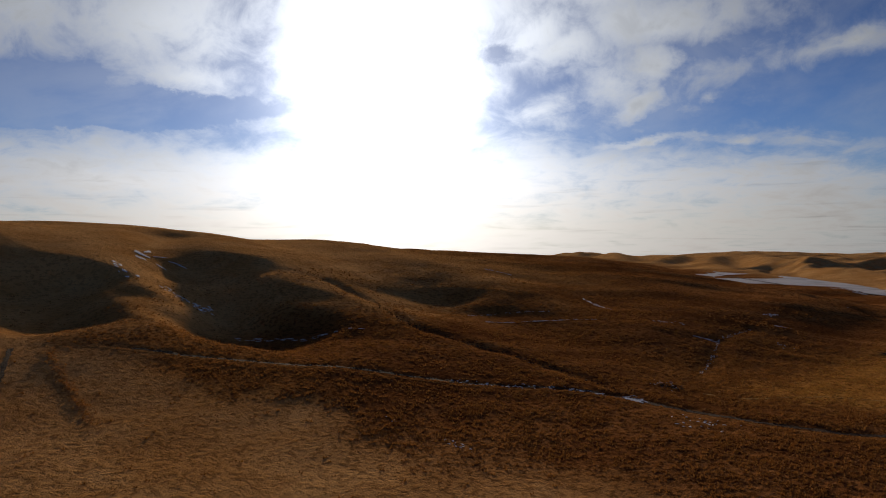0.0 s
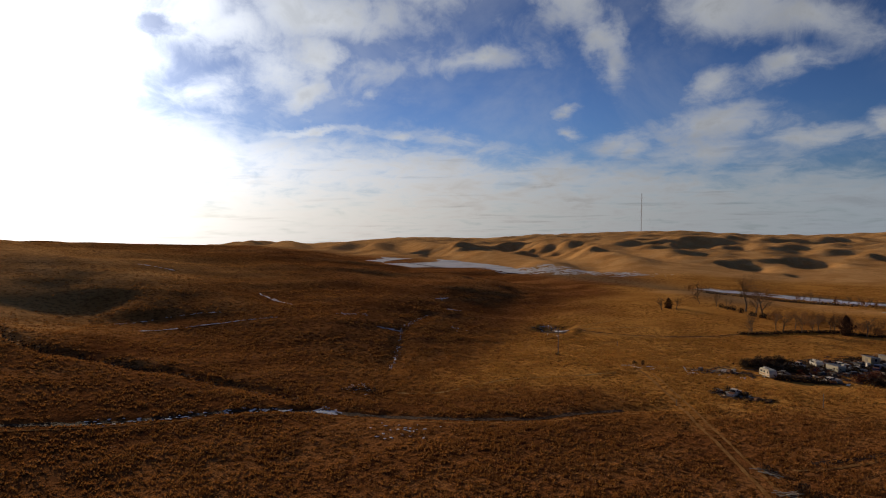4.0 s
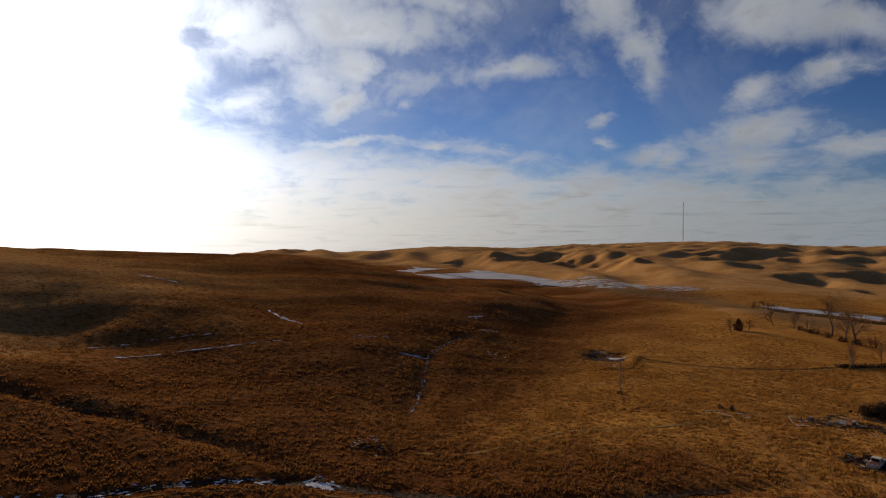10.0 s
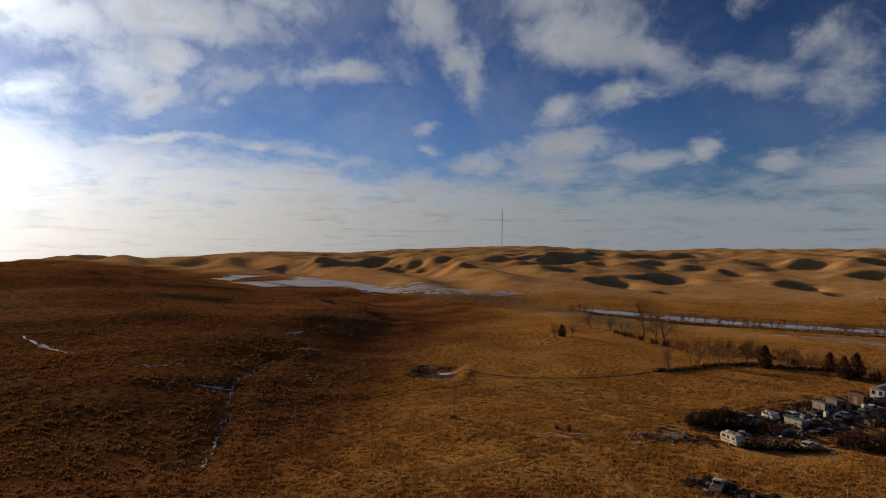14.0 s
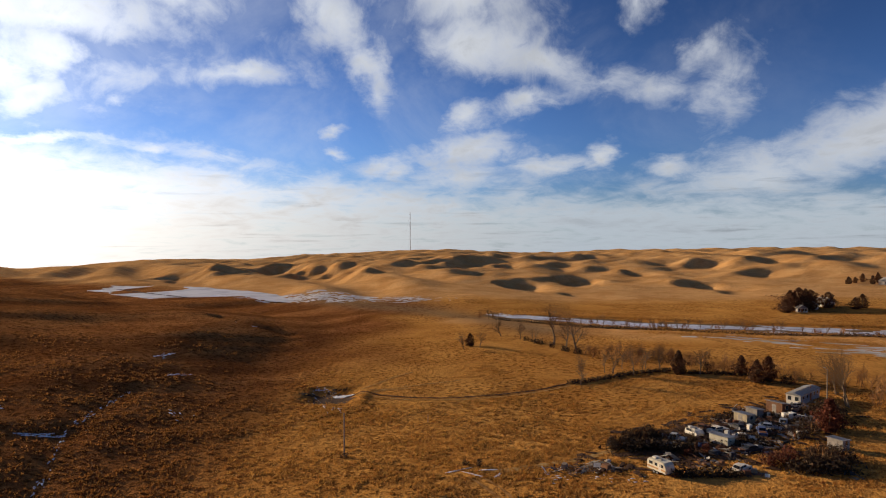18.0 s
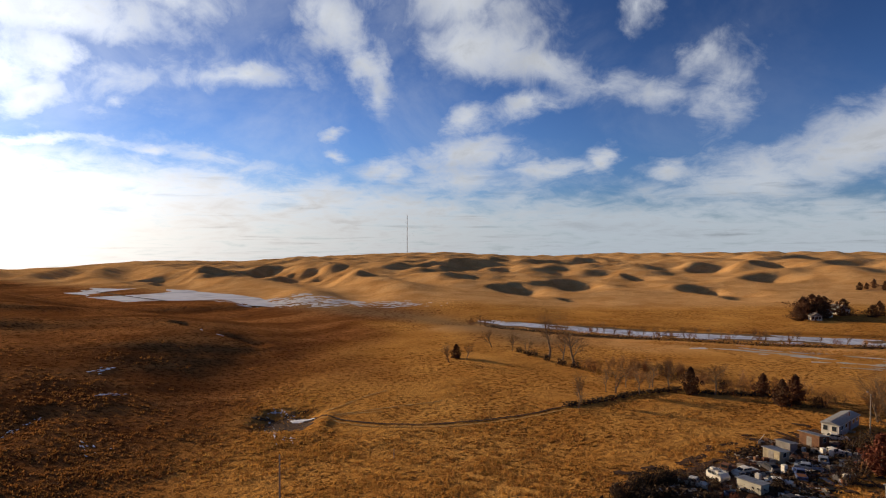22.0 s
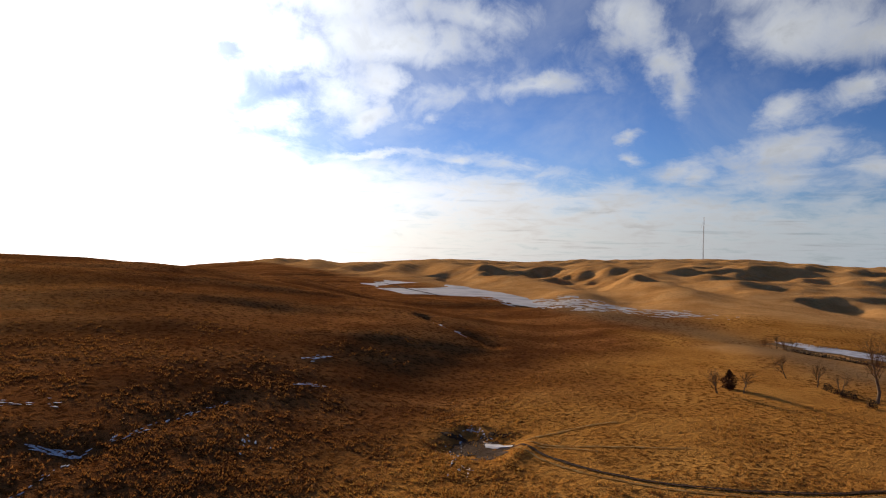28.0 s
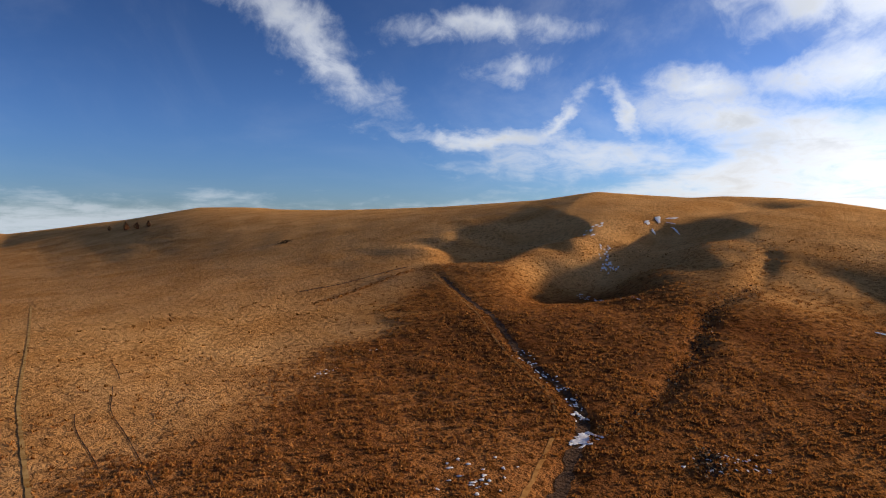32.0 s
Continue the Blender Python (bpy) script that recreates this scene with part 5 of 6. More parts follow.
def mobile_home(x, y, rz, label):
    root = thing("mobile_home", x, y, label, "mobile home", rz)
    wide, long, tall = 3.0, 11.4, 2.5
    # white walls; the right one is coloured blue-grey to paint its shaded side
    for k, (x0, x1, y0, y1, mat) in enumerate(((-wide / 2, wide / 2, 0, 0.12, white_mat), (-wide / 2, wide / 2, long - 0.12, long, white_mat), (-wide / 2, -wide / 2 + 0.12, 0.12, long - 0.12, white_mat), (wide / 2 - 0.12, wide / 2, 0.12, long - 0.12, bluegrey_mat))):
        part("wall", one_box((x0, y0, 0.5), (x1, y1, tall)), mat, root)
    part("skirt", one_box((-wide / 2 + 0.06, 0.06, -0.3), (wide / 2 - 0.06, long - 0.06, 0.5)), grey_mat, root)
    roof = prism(bmesh.new(), [(-wide / 2 - 0.2, tall), (wide / 2 + 0.2, tall), (wide / 2 + 0.2, tall + 0.1), (0, tall + 0.55), (-wide / 2 - 0.2, tall + 0.1)], -0.2, long + 0.2)
    top = part("roof", roof, steel_mat, root, "grey metal roof with streaks of snow")
    for k in range(26):
        ry = 0.25 + k * (long - 0.5) / 25
        for side in (-1, 1):
            seam = bmesh.new()
            tube(seam, (0, ry, tall + 0.56), (side * (wide / 2 + 0.18), ry, tall + 0.12), 0.02, 0.02, 4)
            part("roof_seam", seam, steel_mat, top)
    for wx in (-1.15, 0.35):
        win = pane("window", (wx, -0.05, 1.3), (wx + 0.75, 0.05, 2.2), root)
        part("window_frame", one_box((wx - 0.08, -0.035, 1.22), (wx + 0.83, 0.04, 2.28)), white_mat, win)
    for side in (-1, 1):
        for wy in (1.2, 3.4, 7.6, 9.6):
            win = pane("window", (side * wide / 2 - 0.05, wy, 1.5), (side * wide / 2 + 0.05, wy + 0.9, 2.2), root)
            part("window_frame", one_box((side * wide / 2 - 0.035, wy - 0.08, 1.42), (side * wide / 2 + 0.035, wy + 0.98, 2.28)), white_mat, win)
        part("door", one_box((side * wide / 2 - 0.06, 5.4, 0.6), (side * wide / 2 + 0.06, 6.3, 2.5)), brown_mat, root)
    part("step", one_box((wide / 2, 5.3, 0), (wide / 2 + 0.9, 6.4, 0.45)), wood_mat, root)
    part("gutter", one_box((wide / 2 + 0.1, -0.2, tall - 0.08), (wide / 2 + 0.2, long + 0.2, tall)), white_mat, root)
    part("stove_pipe", one_tube((0.8, 8, tall + 0.2), (0.8, 8, tall + 1.0), 0.09, 0.09), rust_mat, root)


def shed(x, y, rz, wide, deep, tall, pitch, wall, roof_mat, label, boards=True, door=True):
    """A small shed with a lean-to roof that falls towards +y."""
    root = thing("shed", x, y, label, "shed", rz)
    lo = tall - pitch
    part("wall", prism(bmesh.new(), [(-wide / 2, -0.2), (wide / 2, -0.2), (wide / 2, tall), (-wide / 2, tall)], -deep / 2, -deep / 2 + 0.1), wall, root)
    part("wall", prism(bmesh.new(), [(-wide / 2, -0.2), (wide / 2, -0.2), (wide / 2, lo), (-wide / 2, lo)], deep / 2 - 0.1, deep / 2), wall, root)
    for side in (-1, 1):
        bm = bmesh.new()
        x0, x1 = sorted((side * wide / 2, side * (wide / 2 - 0.1)))
        vs = [bm.verts.new(p) for xx in (x0, x1) for p in ((xx, -deep / 2 + 0.1, -0.2), (xx, deep / 2 - 0.1, -0.2), (xx, deep / 2 - 0.1, lo), (xx, -deep / 2 + 0.1, tall))]
        for f in ((0, 1, 2, 3), (7, 6, 5, 4), (0, 4, 5, 1), (1, 5, 6, 2), (2, 6, 7, 3), (3, 7, 4, 0)):
            bm.faces.new([vs[i] for i in f])
        bmesh.ops.recalc_face_normals(bm, faces=bm.faces)
        part("wall", bm, wall, root)
    if boards:
        count = int(wide / 0.32)
        for k in range(count):
            bx = -wide / 2 + (k + 0.5) * wide / count
            part("board", one_box((bx - 0.13, -deep / 2 - 0.025, 0), (bx + 0.13, -deep / 2, tall - 0.02 - 0.05 * (k % 3 == 1))), wall, root)
    slab = bmesh.new()
    vs = [slab.verts.new(p) for dz in (0.0, 0.09) for p in ((-wide / 2 - 0.2, -deep / 2 - 0.25, tall + dz), (wide / 2 + 0.2, -deep / 2 - 0.25, tall + dz), (wide / 2 + 0.2, deep / 2 + 0.25, lo + dz), (-wide / 2 - 0.2, deep / 2 + 0.25, lo + dz))]
    for f in ((3, 2, 1, 0), (4, 5, 6, 7), (0, 1, 5, 4), (1, 2, 6, 5), (2, 3, 7, 6), (3, 0, 4, 7)):
        slab.faces.new([vs[i] for i in f])
    top = part("roof", slab, roof_mat, root)
    for k in range(int(wide / 0.6)):
        rx = -wide / 2 + 0.3 + k * 0.6
        rib = bmesh.new()
        tube(rib, (rx, -deep / 2 - 0.25, tall + 0.1), (rx, deep / 2 + 0.25, lo + 0.1), 0.025, 0.025, 4)
        part("roof_rib", rib, roof_mat, top)
    if door:
        part("door", one_box((-0.45, -deep / 2 - 0.06, 0), (0.45, -deep / 2 - 0.02, 1.95)), grey_mat, root)
        win = pane("window", (wide / 2 - 0.02, -0.4, 1.1), (wide / 2 + 0.04, 0.4, 1.8), root)
        part("window_frame", one_box((wide / 2 - 0.01, -0.48, 1.03), (wide / 2 + 0.025, 0.48, 1.87)), white_mat, win)
    return root


def car(name, x, y, rz, mat, label, kind="sedan", tilt=0.0):
    """An old car or pickup, front towards +x."""
    root = thing(name, x, y, label, "car" if kind == "sedan" else "pickup", rz, "junk vehicles")
    lower = [(-2.25, 0.35), (-2.32, 0.62), (-2.28, 0.88), (-0.9, 0.94), (1.0, 0.92), (2.15, 0.80), (2.30, 0.58), (2.24, 0.35)]
    if kind != "sedan":
        lower = [(-2.5, 0.45), (-2.52, 1.05), (0.1, 1.05), (0.2, 1.06), (1.3, 1.05), (2.35, 0.98), (2.45, 0.7), (2.4, 0.45)]
    bm = prism(bmesh.new(), lower, -0.86, 0.86)
    bmesh.ops.bevel(bm, geom=[e for e in bm.edges if abs(e.verts[0].co.y - e.verts[1].co.y) < 0.1], offset=0.06, segments=2, affect="EDGES")
    body = part("body", bm, mat, root)
    if kind == "sedan":
        cab = [(-1.75, 0.90), (-1.15, 1.38), (0.25, 1.40), (0.95, 0.92)]
    else:
        cab = [(-0.75, 1.03), (-0.68, 1.66), (0.55, 1.68), (1.12, 1.05)]
    roof = prism(bmesh.new(), cab, -0.70, 0.70)
    bmesh.ops.bevel(roof, geom=list(roof.edges), offset=0.05, segments=2, affect="EDGES")
    cabin = part("cabin", roof, mat, root)
    lo, hi = cab[0][1] + 0.08, cab[1][1] - 0.09
    for side in (-1, 1):
        for xa, xb in ((cab[0][0] + 0.45, (cab[1][0] + cab[2][0]) / 2 - 0.04), ((cab[1][0] + cab[2][0]) / 2 + 0.04, cab[3][0] - 0.45)):
            part("side_window", one_box((xa, side * 0.70 - 0.012, lo), (xb, side * 0.70 + 0.012, hi)), glass_mat, cabin)
    for (xa, za), (xb, zb), name_ in ((cab[3], cab[2], "windscreen"), (cab[0], cab[1], "rear_window")):
        bm = bmesh.new()
        push = 0.02 if xa > xb else -0.02
        vs = [bm.verts.new(p) for p in ((xa * 0.92 + xb * 0.08 + push, -0.6, za * 0.9 + zb * 0.1 + 0.02), (xa * 0.92 + xb * 0.08 + push, 0.6, za * 0.9 + zb * 0.1 + 0.02), (xa * 0.15 + xb * 0.85 + push, 0.56, za * 0.15 + zb * 0.85 + 0.02), (xa * 0.15 + xb * 0.85 + push, -0.56, za * 0.15 + zb * 0.85 + 0.02))]
        f = bm.faces.new(vs)
        bmesh.ops.solidify(bm, geom=[f], thickness=0.02)
        part(name_, bm, glass_mat, cabin)
    if kind != "sedan":
        part("bed", one_box((-2.4, -0.72, 1.02), (-0.85, 0.72, 1.07)), rust_mat, body, "dark empty load bed")
    front, back = (2.28, -2.30) if kind == "sedan" else (2.43, -2.52)
    part("bumper", one_box((front - 0.06, -0.8, 0.4), (front + 0.08, 0.8, 0.55), 0.02), steel_mat, root)
    part("bumper", one_box((back - 0.08, -0.8, 0.4), (back + 0.06, 0.8, 0.55), 0.02), steel_mat, root)
    for side in (-1, 1):
        part("headlight", one_tube((front - 0.08, side * 0.6, 0.68), (front + 0.03, side * 0.6, 0.68), 0.1, 0.1, 10), white_mat, root)
        part("tail_light", one_box((back - 0.03, side * 0.68 - 0.1, 0.65), (back + 0.04, side * 0.68 + 0.1, 0.8)), red_mat, root)
        for wx in (-1.4, 1.38):
            wheel(wx, side * 0.78, 0.33, 0.33, 0.2, root)
    root.matrix_basis = root.matrix_basis @ pose(0, 0, 0, tilt, 0, 0) @ Matrix.Diagonal((0.88, 0.88, 0.88, 1))
    return root


def lumber_pile(x, y, rz, seed, count, label, long=3.5, mats=None):
    rng = random.Random(seed)
    root = thing("lumber_pile", x, y, label, "lumber", rz, "scrap piles")
    for k in range(count):
        L, a = long * rng.uniform(0.5, 1.0), rng.gauss(0, 0.5)
        bm = one_box((-L / 2, -0.11, 0), (L / 2, 0.11, 0.06))
        bmesh.ops.transform(bm, matrix=Matrix.Translation((rng.gauss(0, 0.5), rng.gauss(0, 0.5), 0.05 + 0.07 * (k // 3))) @ Matrix.Rotation(a, 4, "Z") @ Matrix.Rotation(rng.gauss(0, 0.05), 4, "Y"), verts=bm.verts)
        part("plank", bm, rng.choice(mats or [wood_mat, tan_mat, grey_mat]), root)


def tyre_pile(x, y, seed, count):
    rng = random.Random(seed)
    root = thing("tyre_pile", x, y, "heap of old black tyres in dead weeds", "tyres", 0, "scrap piles")
    for k in range(count):
        bm = bmesh.new()
        tx, ty, tz = rng.gauss(0, 0.7), rng.gauss(0, 0.7), 0.12 + 0.2 * (k // 4)
        rings = []
        for r, z in ((0.2, -0.09), (0.34, -0.09), (0.36, 0), (0.34, 0.09), (0.2, 0.09)):
            rings.append([bm.verts.new((tx + r * math.cos(j * 0.5236), ty + r * math.sin(j * 0.5236), tz + z)) for j in range(12)])
        for ra, rb in zip(rings, rings[1:] + rings[:1]):
            for j in range(12):
                bm.faces.new((ra[j], ra[(j + 1) % 12], rb[(j + 1) % 12], rb[j]))
        part("tyre", bm, rubber_mat, root)


def drum(x, y, mat, label, lying=False):
    root = thing("steel_drum", x, y, label, "drum", random.Random(int(x * 10)).uniform(0, 360), "steel drums")
    turn = Matrix.Translation((0, 0, 0.29)) @ Matrix.Rotation(1.5708, 4, "X") if lying else Matrix.Identity(4)
    shell = one_tube((0, 0, 0), (0, 0, 0.88), 0.29, 0.29, 14)
    bmesh.ops.transform(shell, matrix=turn, verts=shell.verts)
    body = part("body", shell, mat, root)
    for z in (0.02, 0.3, 0.58, 0.86):
        ring = one_tube((0, 0, z - 0.02), (0, 0, z + 0.02), 0.31, 0.31, 14)
        bmesh.ops.transform(ring, matrix=turn, verts=ring.verts)
        part("hoop", ring, mat, body)


def appliance(x, y, rz, label):
    root = thing("old_refrigerator", x, y, label, "refrigerator", rz, "scrap appliances")
    part("cabinet", one_box((-0.38, -0.32, 0), (0.38, 0.32, 1.6), 0.03), white_mat, root)
    part("freezer_door", one_box((-0.37, -0.37, 1.15), (0.37, -0.325, 1.58), 0.02), white_mat, root)
    door = part("door", one_box((-0.37, -0.37, 0.06), (0.37, -0.325, 1.12), 0.02), white_mat, root)
    part("handle", one_box((0.27, -0.41, 0.8), (0.31, -0.37, 1.08)), steel_mat, door)


def sheet_pile(x, y, rz, seed, count, mats, label):
    """Bent roofing sheets thrown on a heap."""
    rng = random.Random(seed)
    root = thing("scrap_sheets", x, y, label, "scrap metal", rz, "scrap piles")
    for k in range(count):
        w, d = rng.uniform(0.6, 1.0), rng.uniform(1.2, 2.4)
        bm = bmesh.new()
        cols = [[bm.verts.new(((j / 8 - 0.5) * w, (i / 3 - 0.5) * d, 0.03 * (j % 2) + 0.05 * math.sin(i * 1.3 + k))) for j in range(9)] for i in range(4)]
        fs = [bm.faces.new((cols[i][j], cols[i][j + 1], cols[i + 1][j + 1], cols[i + 1][j])) for i in range(3) for j in range(8)]
        bmesh.ops.solidify(bm, geom=fs, thickness=0.015)
        m = Matrix.Translation((rng.gauss(0, 0.9), rng.gauss(0, 0.9), 0.15 + 0.09 * k)) @ Matrix.Rotation(rng.uniform(0, 6.28), 4, "Z") @ Matrix.Rotation(rng.gauss(0, 0.3), 4, "X")
        bmesh.ops.transform(bm, matrix=m, verts=bm.verts)
        part("sheet", bm, rng.choice(mats), root)


def utility_pole(x, y, tall, label, arm=True, lamp=False):
    root = thing("utility_pole", x, y, label, "pole", 20)
    part("pole", one_tube((0, 0, -0.5), (0, 0, tall), 0.14, 0.10, 8), wood_mat, root)
    if arm:
        part("cross_arm", one_box((-0.9, -0.06, tall - 0.7), (0.9, 0.06, tall - 0.55)), wood_mat, root)
        for ax in (-0.8, 0.8):
            part("insulator", one_tube((ax, 0, tall - 0.55), (ax, 0, tall - 0.38), 0.05, 0.03, 6), white_mat, root)
    if lamp:
        bracket = part("lamp_bracket", one_tube((0, 0, tall - 0.2), (-0.8, 0, tall + 0.5), 0.04, 0.03, 6), steel_mat, root)
        part("lamp_head", one_box((-1.1, -0.12, tall + 0.42), (-0.7, 0.12, tall + 0.58), 0.03), grey_mat, bracket)


def fence_post(x, y, tall, label="weathered wooden fence post in dry grass"):
    root = thing("fence_post", x, y, label, "post", 0, "fence posts")
    part("post", one_tube((0, 0, -0.3), (0.03, 0, tall), 0.09, 0.075, 7), wood_mat, root)
    part("cap", one_tube((0.03, 0, tall), (0.03, 0, tall + 0.04), 0.075, 0.04, 7), wood_mat, root)


travel_trailer(33.5, 87.2, -62, 4.3, 2.5, cream_mat, "cream travel trailer with an orange stripe parked in weeds")
mobile_home(78.4, 129.8, -50, "white mobile home with a grey metal roof behind scrap")
shed(72.5, 125, -60, 3.6, 3.2, 2.5, 0.7, brown_mat, steel_mat, "brown board shed with a lean-to metal roof")
shed(61, 116.6, -62, 3.0, 2.6, 2.2, 0.4, tan_mat, steel_mat, "tan board shed among junk vehicles")
shed(65.5, 121.5, -60, 2.6, 2.2, 1.9, 0.4, grey_mat, steel_mat, "small grey shed with a pale metal roof", True, False)
shed(50.3, 103.2, -55, 3.6, 2.2, 1.8, 0.3, cream_mat, steel_mat, "low pale corrugated shed among weeds", True, False)
shed(69, 99.4, -60, 2.6, 2.2, 2.0, 0.3, grey_mat, steel_mat, "small light grey shed beside dark shrubs")
travel_trailer(46.9, 107, -68, 3.4, 2.05, white_mat, "small white camper with a dark roof among junk", False)
car("junk_car", 55.5, 105.5, -15, white_mat, "white junked car in dead weeds")
car("junk_car", 53, 110.5, 20, white_mat, "white junked car with a dusty roof")
car("junk_pickup", 42.5, 105.4, -38, white_mat, "white junked pickup half hidden by shrubs", "pickup")
car("junk_pickup", 60.3, 108.5, 70, blue_mat, "faded blue junked pickup", "pickup")
car("junk_car", 57.5, 112.2, 100, dkpaint_mat, "dark junked car beside a shed")
car("junk_car", 63.5, 111.6, -30, bluegrey_mat, "grey-blue junked car in weeds")
car("junk_pickup", 50, 111, 40, rust_mat, "rusty junked pickup in dead weeds", "pickup")
car("junk_car", 78.5, 128, -20, white_mat, "dirty white car parked by the mobile home")
car("junk_pickup", 72, 119, 10, white_mat, "white pickup beside the brown shed", "pickup")
car("junk_car", 46.4, 88, 35, white_mat, "white wrecked car in dry weeds")
car("junk_car", 53.5, 98.5, 15, dkpaint_mat, "dark wrecked car in dry weeds")
car("junk_car", 68, 115, 60, bluegrey_mat, "grey wrecked car among scrap")
car("junk_pickup", 24.6, 64.3, 65, white_mat, "white stripped pickup body in tall weeds", "pickup")
car("junk_car", 75, 122.5, 40, rust_mat, "rusty car hulk behind the sheds")
utility_pole(85.5, 129, 8.2, "grey wooden utility pole with a yard lamp", False, True)
utility_pole(-16.9, 96.2, 7.4, "lone dark wooden pole standing in the meadow", False)
for spot in ((-3.2, 118, 1.6), (13.7, 52.0, 1.3), (16.7, 5.0, 1.5), (39.5, 60, 2.6)):
    fence_post(*spot)
for k, (x, y, rz, n_) in enumerate(((24, 91, 20, 16), (26.5, 89.5, -30, 12), (22, 88.3, 60, 10), (76.5, 125, 10, 16), (73.5, 116, 40, 14), (70.5, 111, 0, 12), (81.5, 125, 25, 12), (57.5, 103, 70, 10), (66.5, 109, 20, 14), (80, 123.5, -10, 10), (35.5, 93, 5, 8), (27.5, 14.2, 20, 8), (25.6, 20.6, -25, 7))):
    lumber_pile(x, y, rz, 200 + k, n_, "loose pile of grey scrap lumber")
for k, (x, y, n_) in enumerate(((51.5, 101, 9), (61.5, 104, 8), (38.5, 97.5, 8), (48, 95, 6))):
    tyre_pile(x, y, 230 + k, n_)
for x, y, mat, lying in ((44.7, 101, rust_mat, False), (45.6, 101.4, blue_mat, False), (56.5, 97, rust_mat, True), (65, 105.5, rust_mat, False), (65.7, 106, white_mat, False), (75.5, 120, blue_mat, False), (27, 92.5, white_mat, True), (49.5, 96.5, rust_mat, True)):
    drum(x, y, mat, "old steel drum among weeds, " + ("lying on its side" if lying else "standing upright"), lying)
for x, y, rz in ((58.7, 110, 20), (70.8, 117.4, -30), (69.9, 118.2, 15), (52.7, 106.4, 40)):
    appliance(x, y, rz, "old white refrigerator dumped among scrap")
for k, (x, y) in enumerate(((45.5, 103), (48.5, 98.5), (59, 101), (63.5, 114.5), (68.3, 112), (54.7, 108), (76, 118.5), (40.5, 101), (22.8, 66), (38, 94.5))):
    sheet_pile(x, y, 0, 260 + k, 7, [steel_mat, rust_mat, white_mat, grey_mat], "heap of bent scrap sheets and panels")


def junk_heap(x, y, seed, count):
    """Assorted scrap: boxes, bent pipes, boards and panels thrown together."""
    rng = random.Random(seed)
    root = thing("junk_heap", x, y, "jumbled heap of dark scrap metal and boards", "junk", rng.uniform(0, 360), "scrap piles")
    for k in range(count):
        kind = rng.choice(("crate", "pipe", "plank", "panel", "plank", "panel"))
        mat = rng.choice((rust_mat, dkpaint_mat, brown_mat, wood_mat, dkpaint_mat, rust_mat, dkpaint_mat, brown_mat, white_mat, grey_mat))
        z = 0.05 + 0.06 * (k // 3)
        if kind == "crate":
            a, b, c = rng.uniform(0.25, 0.6), rng.uniform(0.25, 0.5), rng.uniform(0.3, 0.8)
            bm = one_box((-a, -b, 0), (a, b, c), 0.02, rng.uniform(0.8, 1.0))
        elif kind == "pipe":
            bm = one_tube((-rng.uniform(0.6, 1.5), 0, 0.06), (rng.uniform(0.6, 1.5), 0, rng.uniform(0.06, 0.5)), 0.05, 0.05, 6)
        elif kind == "plank":
            a = rng.uniform(0.6, 1.5)
            bm = one_box((-a, -0.1, 0), (a, 0.1, 0.05))
        else:
            a, b = rng.uniform(0.4, 0.9), rng.uniform(0.3, 0.6)
            bm = one_box((-a, -b, 0), (a, b, 0.04))
        m = Matrix.Translation((rng.gauss(0, 1.0), rng.gauss(0, 0.8), z)) @ Matrix.Rotation(rng.uniform(0, 6.28), 4, "Z") @ Matrix.Rotation(rng.gauss(0, 0.25) * (kind != "crate"), 4, "Y")
        bmesh.ops.transform(bm, matrix=m, verts=bm.verts)
        part(kind, bm, mat, root)


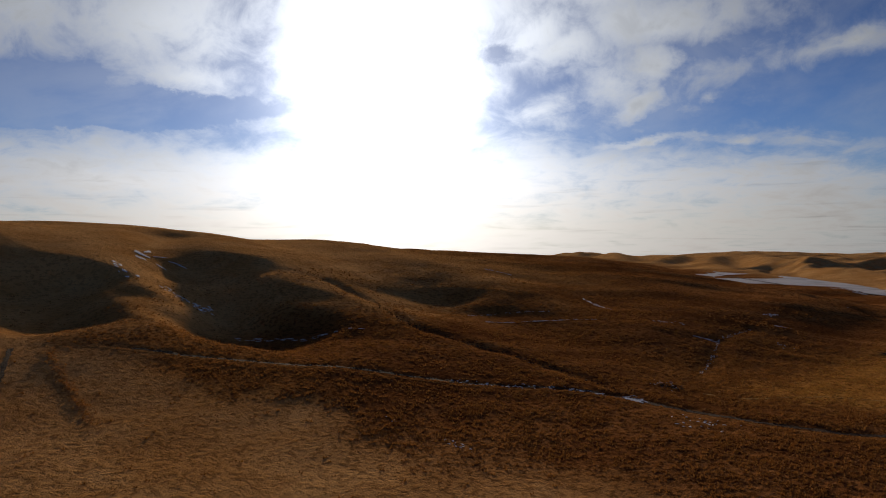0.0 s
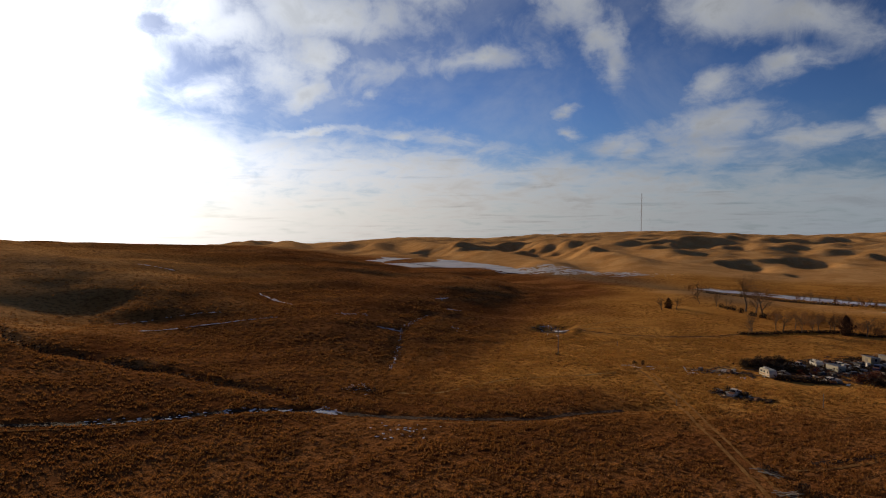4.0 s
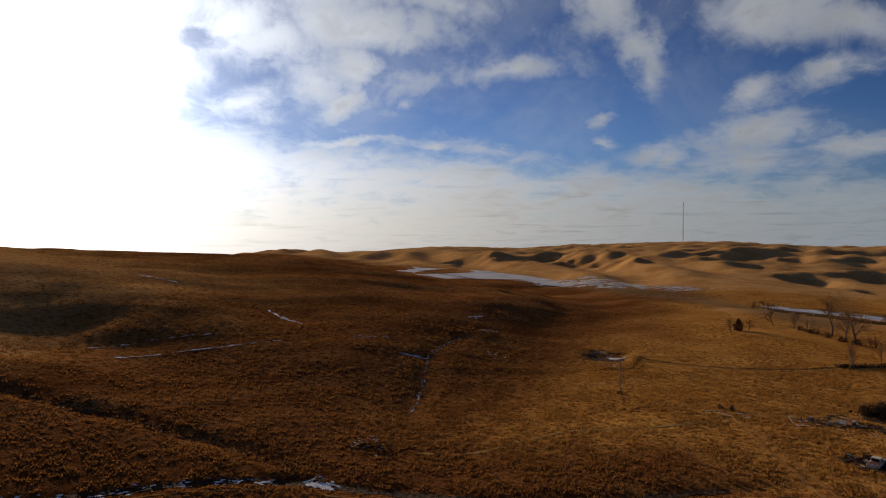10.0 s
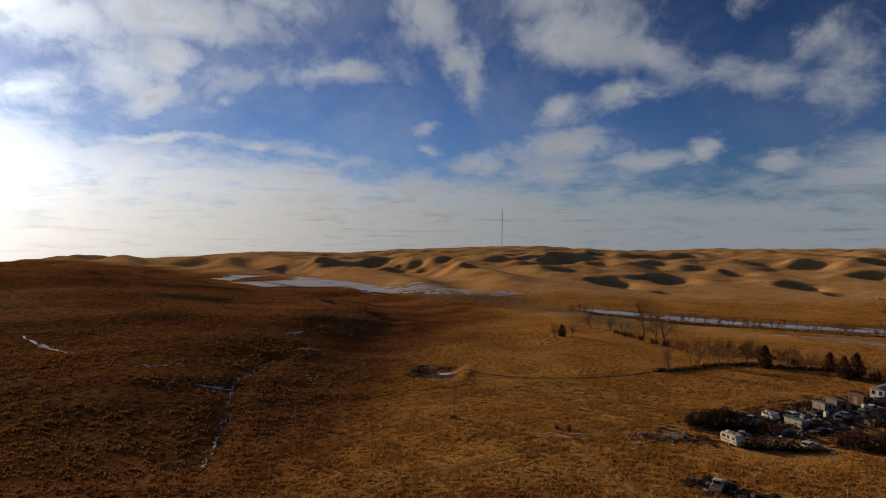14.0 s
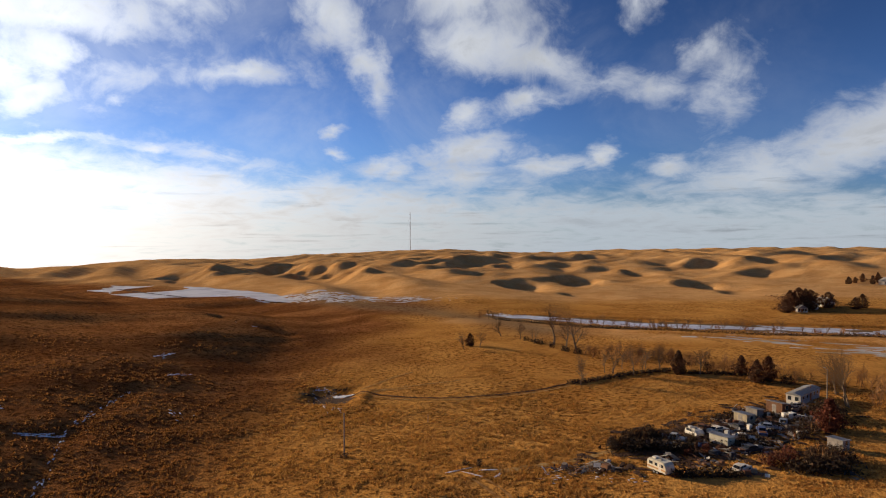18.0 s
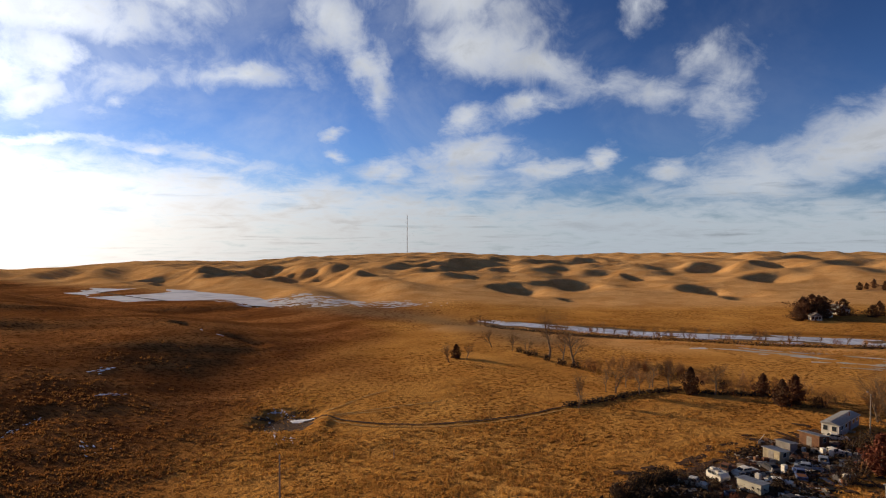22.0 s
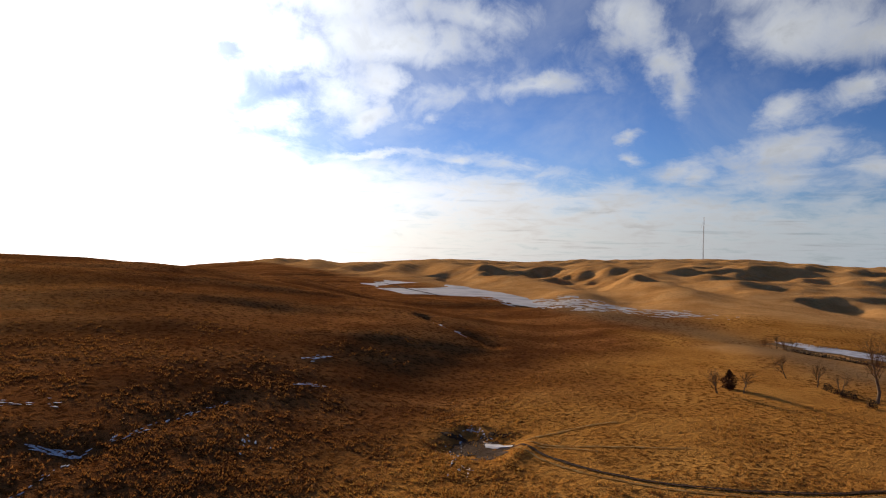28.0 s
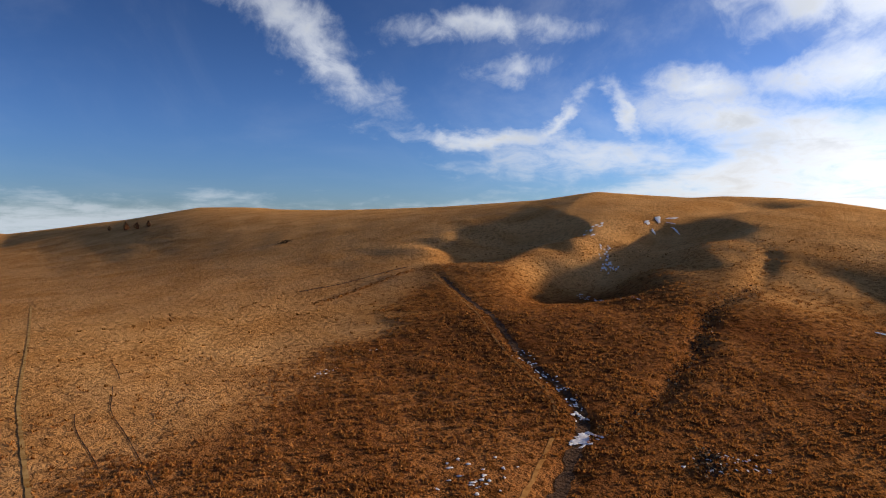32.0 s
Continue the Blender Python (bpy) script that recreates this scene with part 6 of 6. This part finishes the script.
heap_rng = random.Random(300)
for k in range(64):
    u, v = heap_rng.random(), heap_rng.uniform(-1, 1)
    junk_heap(37 + 40 * u + 5.0 * v, 96 + 28 * u - 6.5 * v, 300 + k, heap_rng.randrange(7, 14))
for k, (x, y) in enumerate(((21, 87.6), (19.5, 89.4), (25.2, 87.8), (17, 88), (23.4, 63.4), (26.5, 62.5), (25.2, 66.4), (59.5, 87), (61.5, 85), (48, 86.5), (45.1, 86.4), (-2.7, -48), (2.1, -29.6))):
    junk_heap(x, y, 350 + k, 9)


# ---- far farmstead ----
def house(x, y, rz, wide, deep, tall, label):
    root = thing("farm_house", x, y, label, "house", rz, lift=-0.4)
    for lo, hi in (((-wide / 2, -deep / 2, 0), (wide / 2, -deep / 2 + 0.2, tall)), ((-wide / 2, deep / 2 - 0.2, 0), (wide / 2, deep / 2, tall)), ((-wide / 2, -deep / 2 + 0.2, 0), (-wide / 2 + 0.2, deep / 2 - 0.2, tall)), ((wide / 2 - 0.2, -deep / 2 + 0.2, 0), (wide / 2, deep / 2 - 0.2, tall))):
        part("wall", one_box(lo, hi), white_mat, root)
    gable = prism(bmesh.new(), [(-wide / 2 - 0.3, tall), (wide / 2 + 0.3, tall), (0, tall + wide * 0.32)], -deep / 2 - 0.3, deep / 2 + 0.3)
    roof = part("roof", gable, grey_mat, root)
    part("chimney", one_box((0.6, -0.4, tall + 0.6), (1.2, 0.2, tall + wide * 0.32 + 0.8)), brown_mat, roof)
    for wx in (-wide / 3, 0.2, wide / 3.4):
        win = pane("window", (wx - 0.5, -deep / 2 - 0.04, 1.2), (wx + 0.5, -deep / 2 + 0.04, 2.3), root)
        part("window_frame", one_box((wx - 0.6, -deep / 2 - 0.02, 1.1), (wx + 0.6, -deep / 2 + 0.02, 2.4)), white_mat, win)
    part("door", one_box((-0.9, -deep / 2 - 0.05, 0.2), (0.0, -deep / 2 + 0.02, 2.2)), brown_mat, root)


house(222, 350, 15, 8, 7, 3.2, "small white farmhouse on a slope behind cedars")
house(194, 325, -10, 5, 4, 2.6, "small white outbuilding beside dark cedars")
house(206, 337, 5, 6, 5, 3.0, "white farm building half hidden by cedars")
house(345, 470, 0, 9, 6, 3.0, "pale farm building on the far slope")
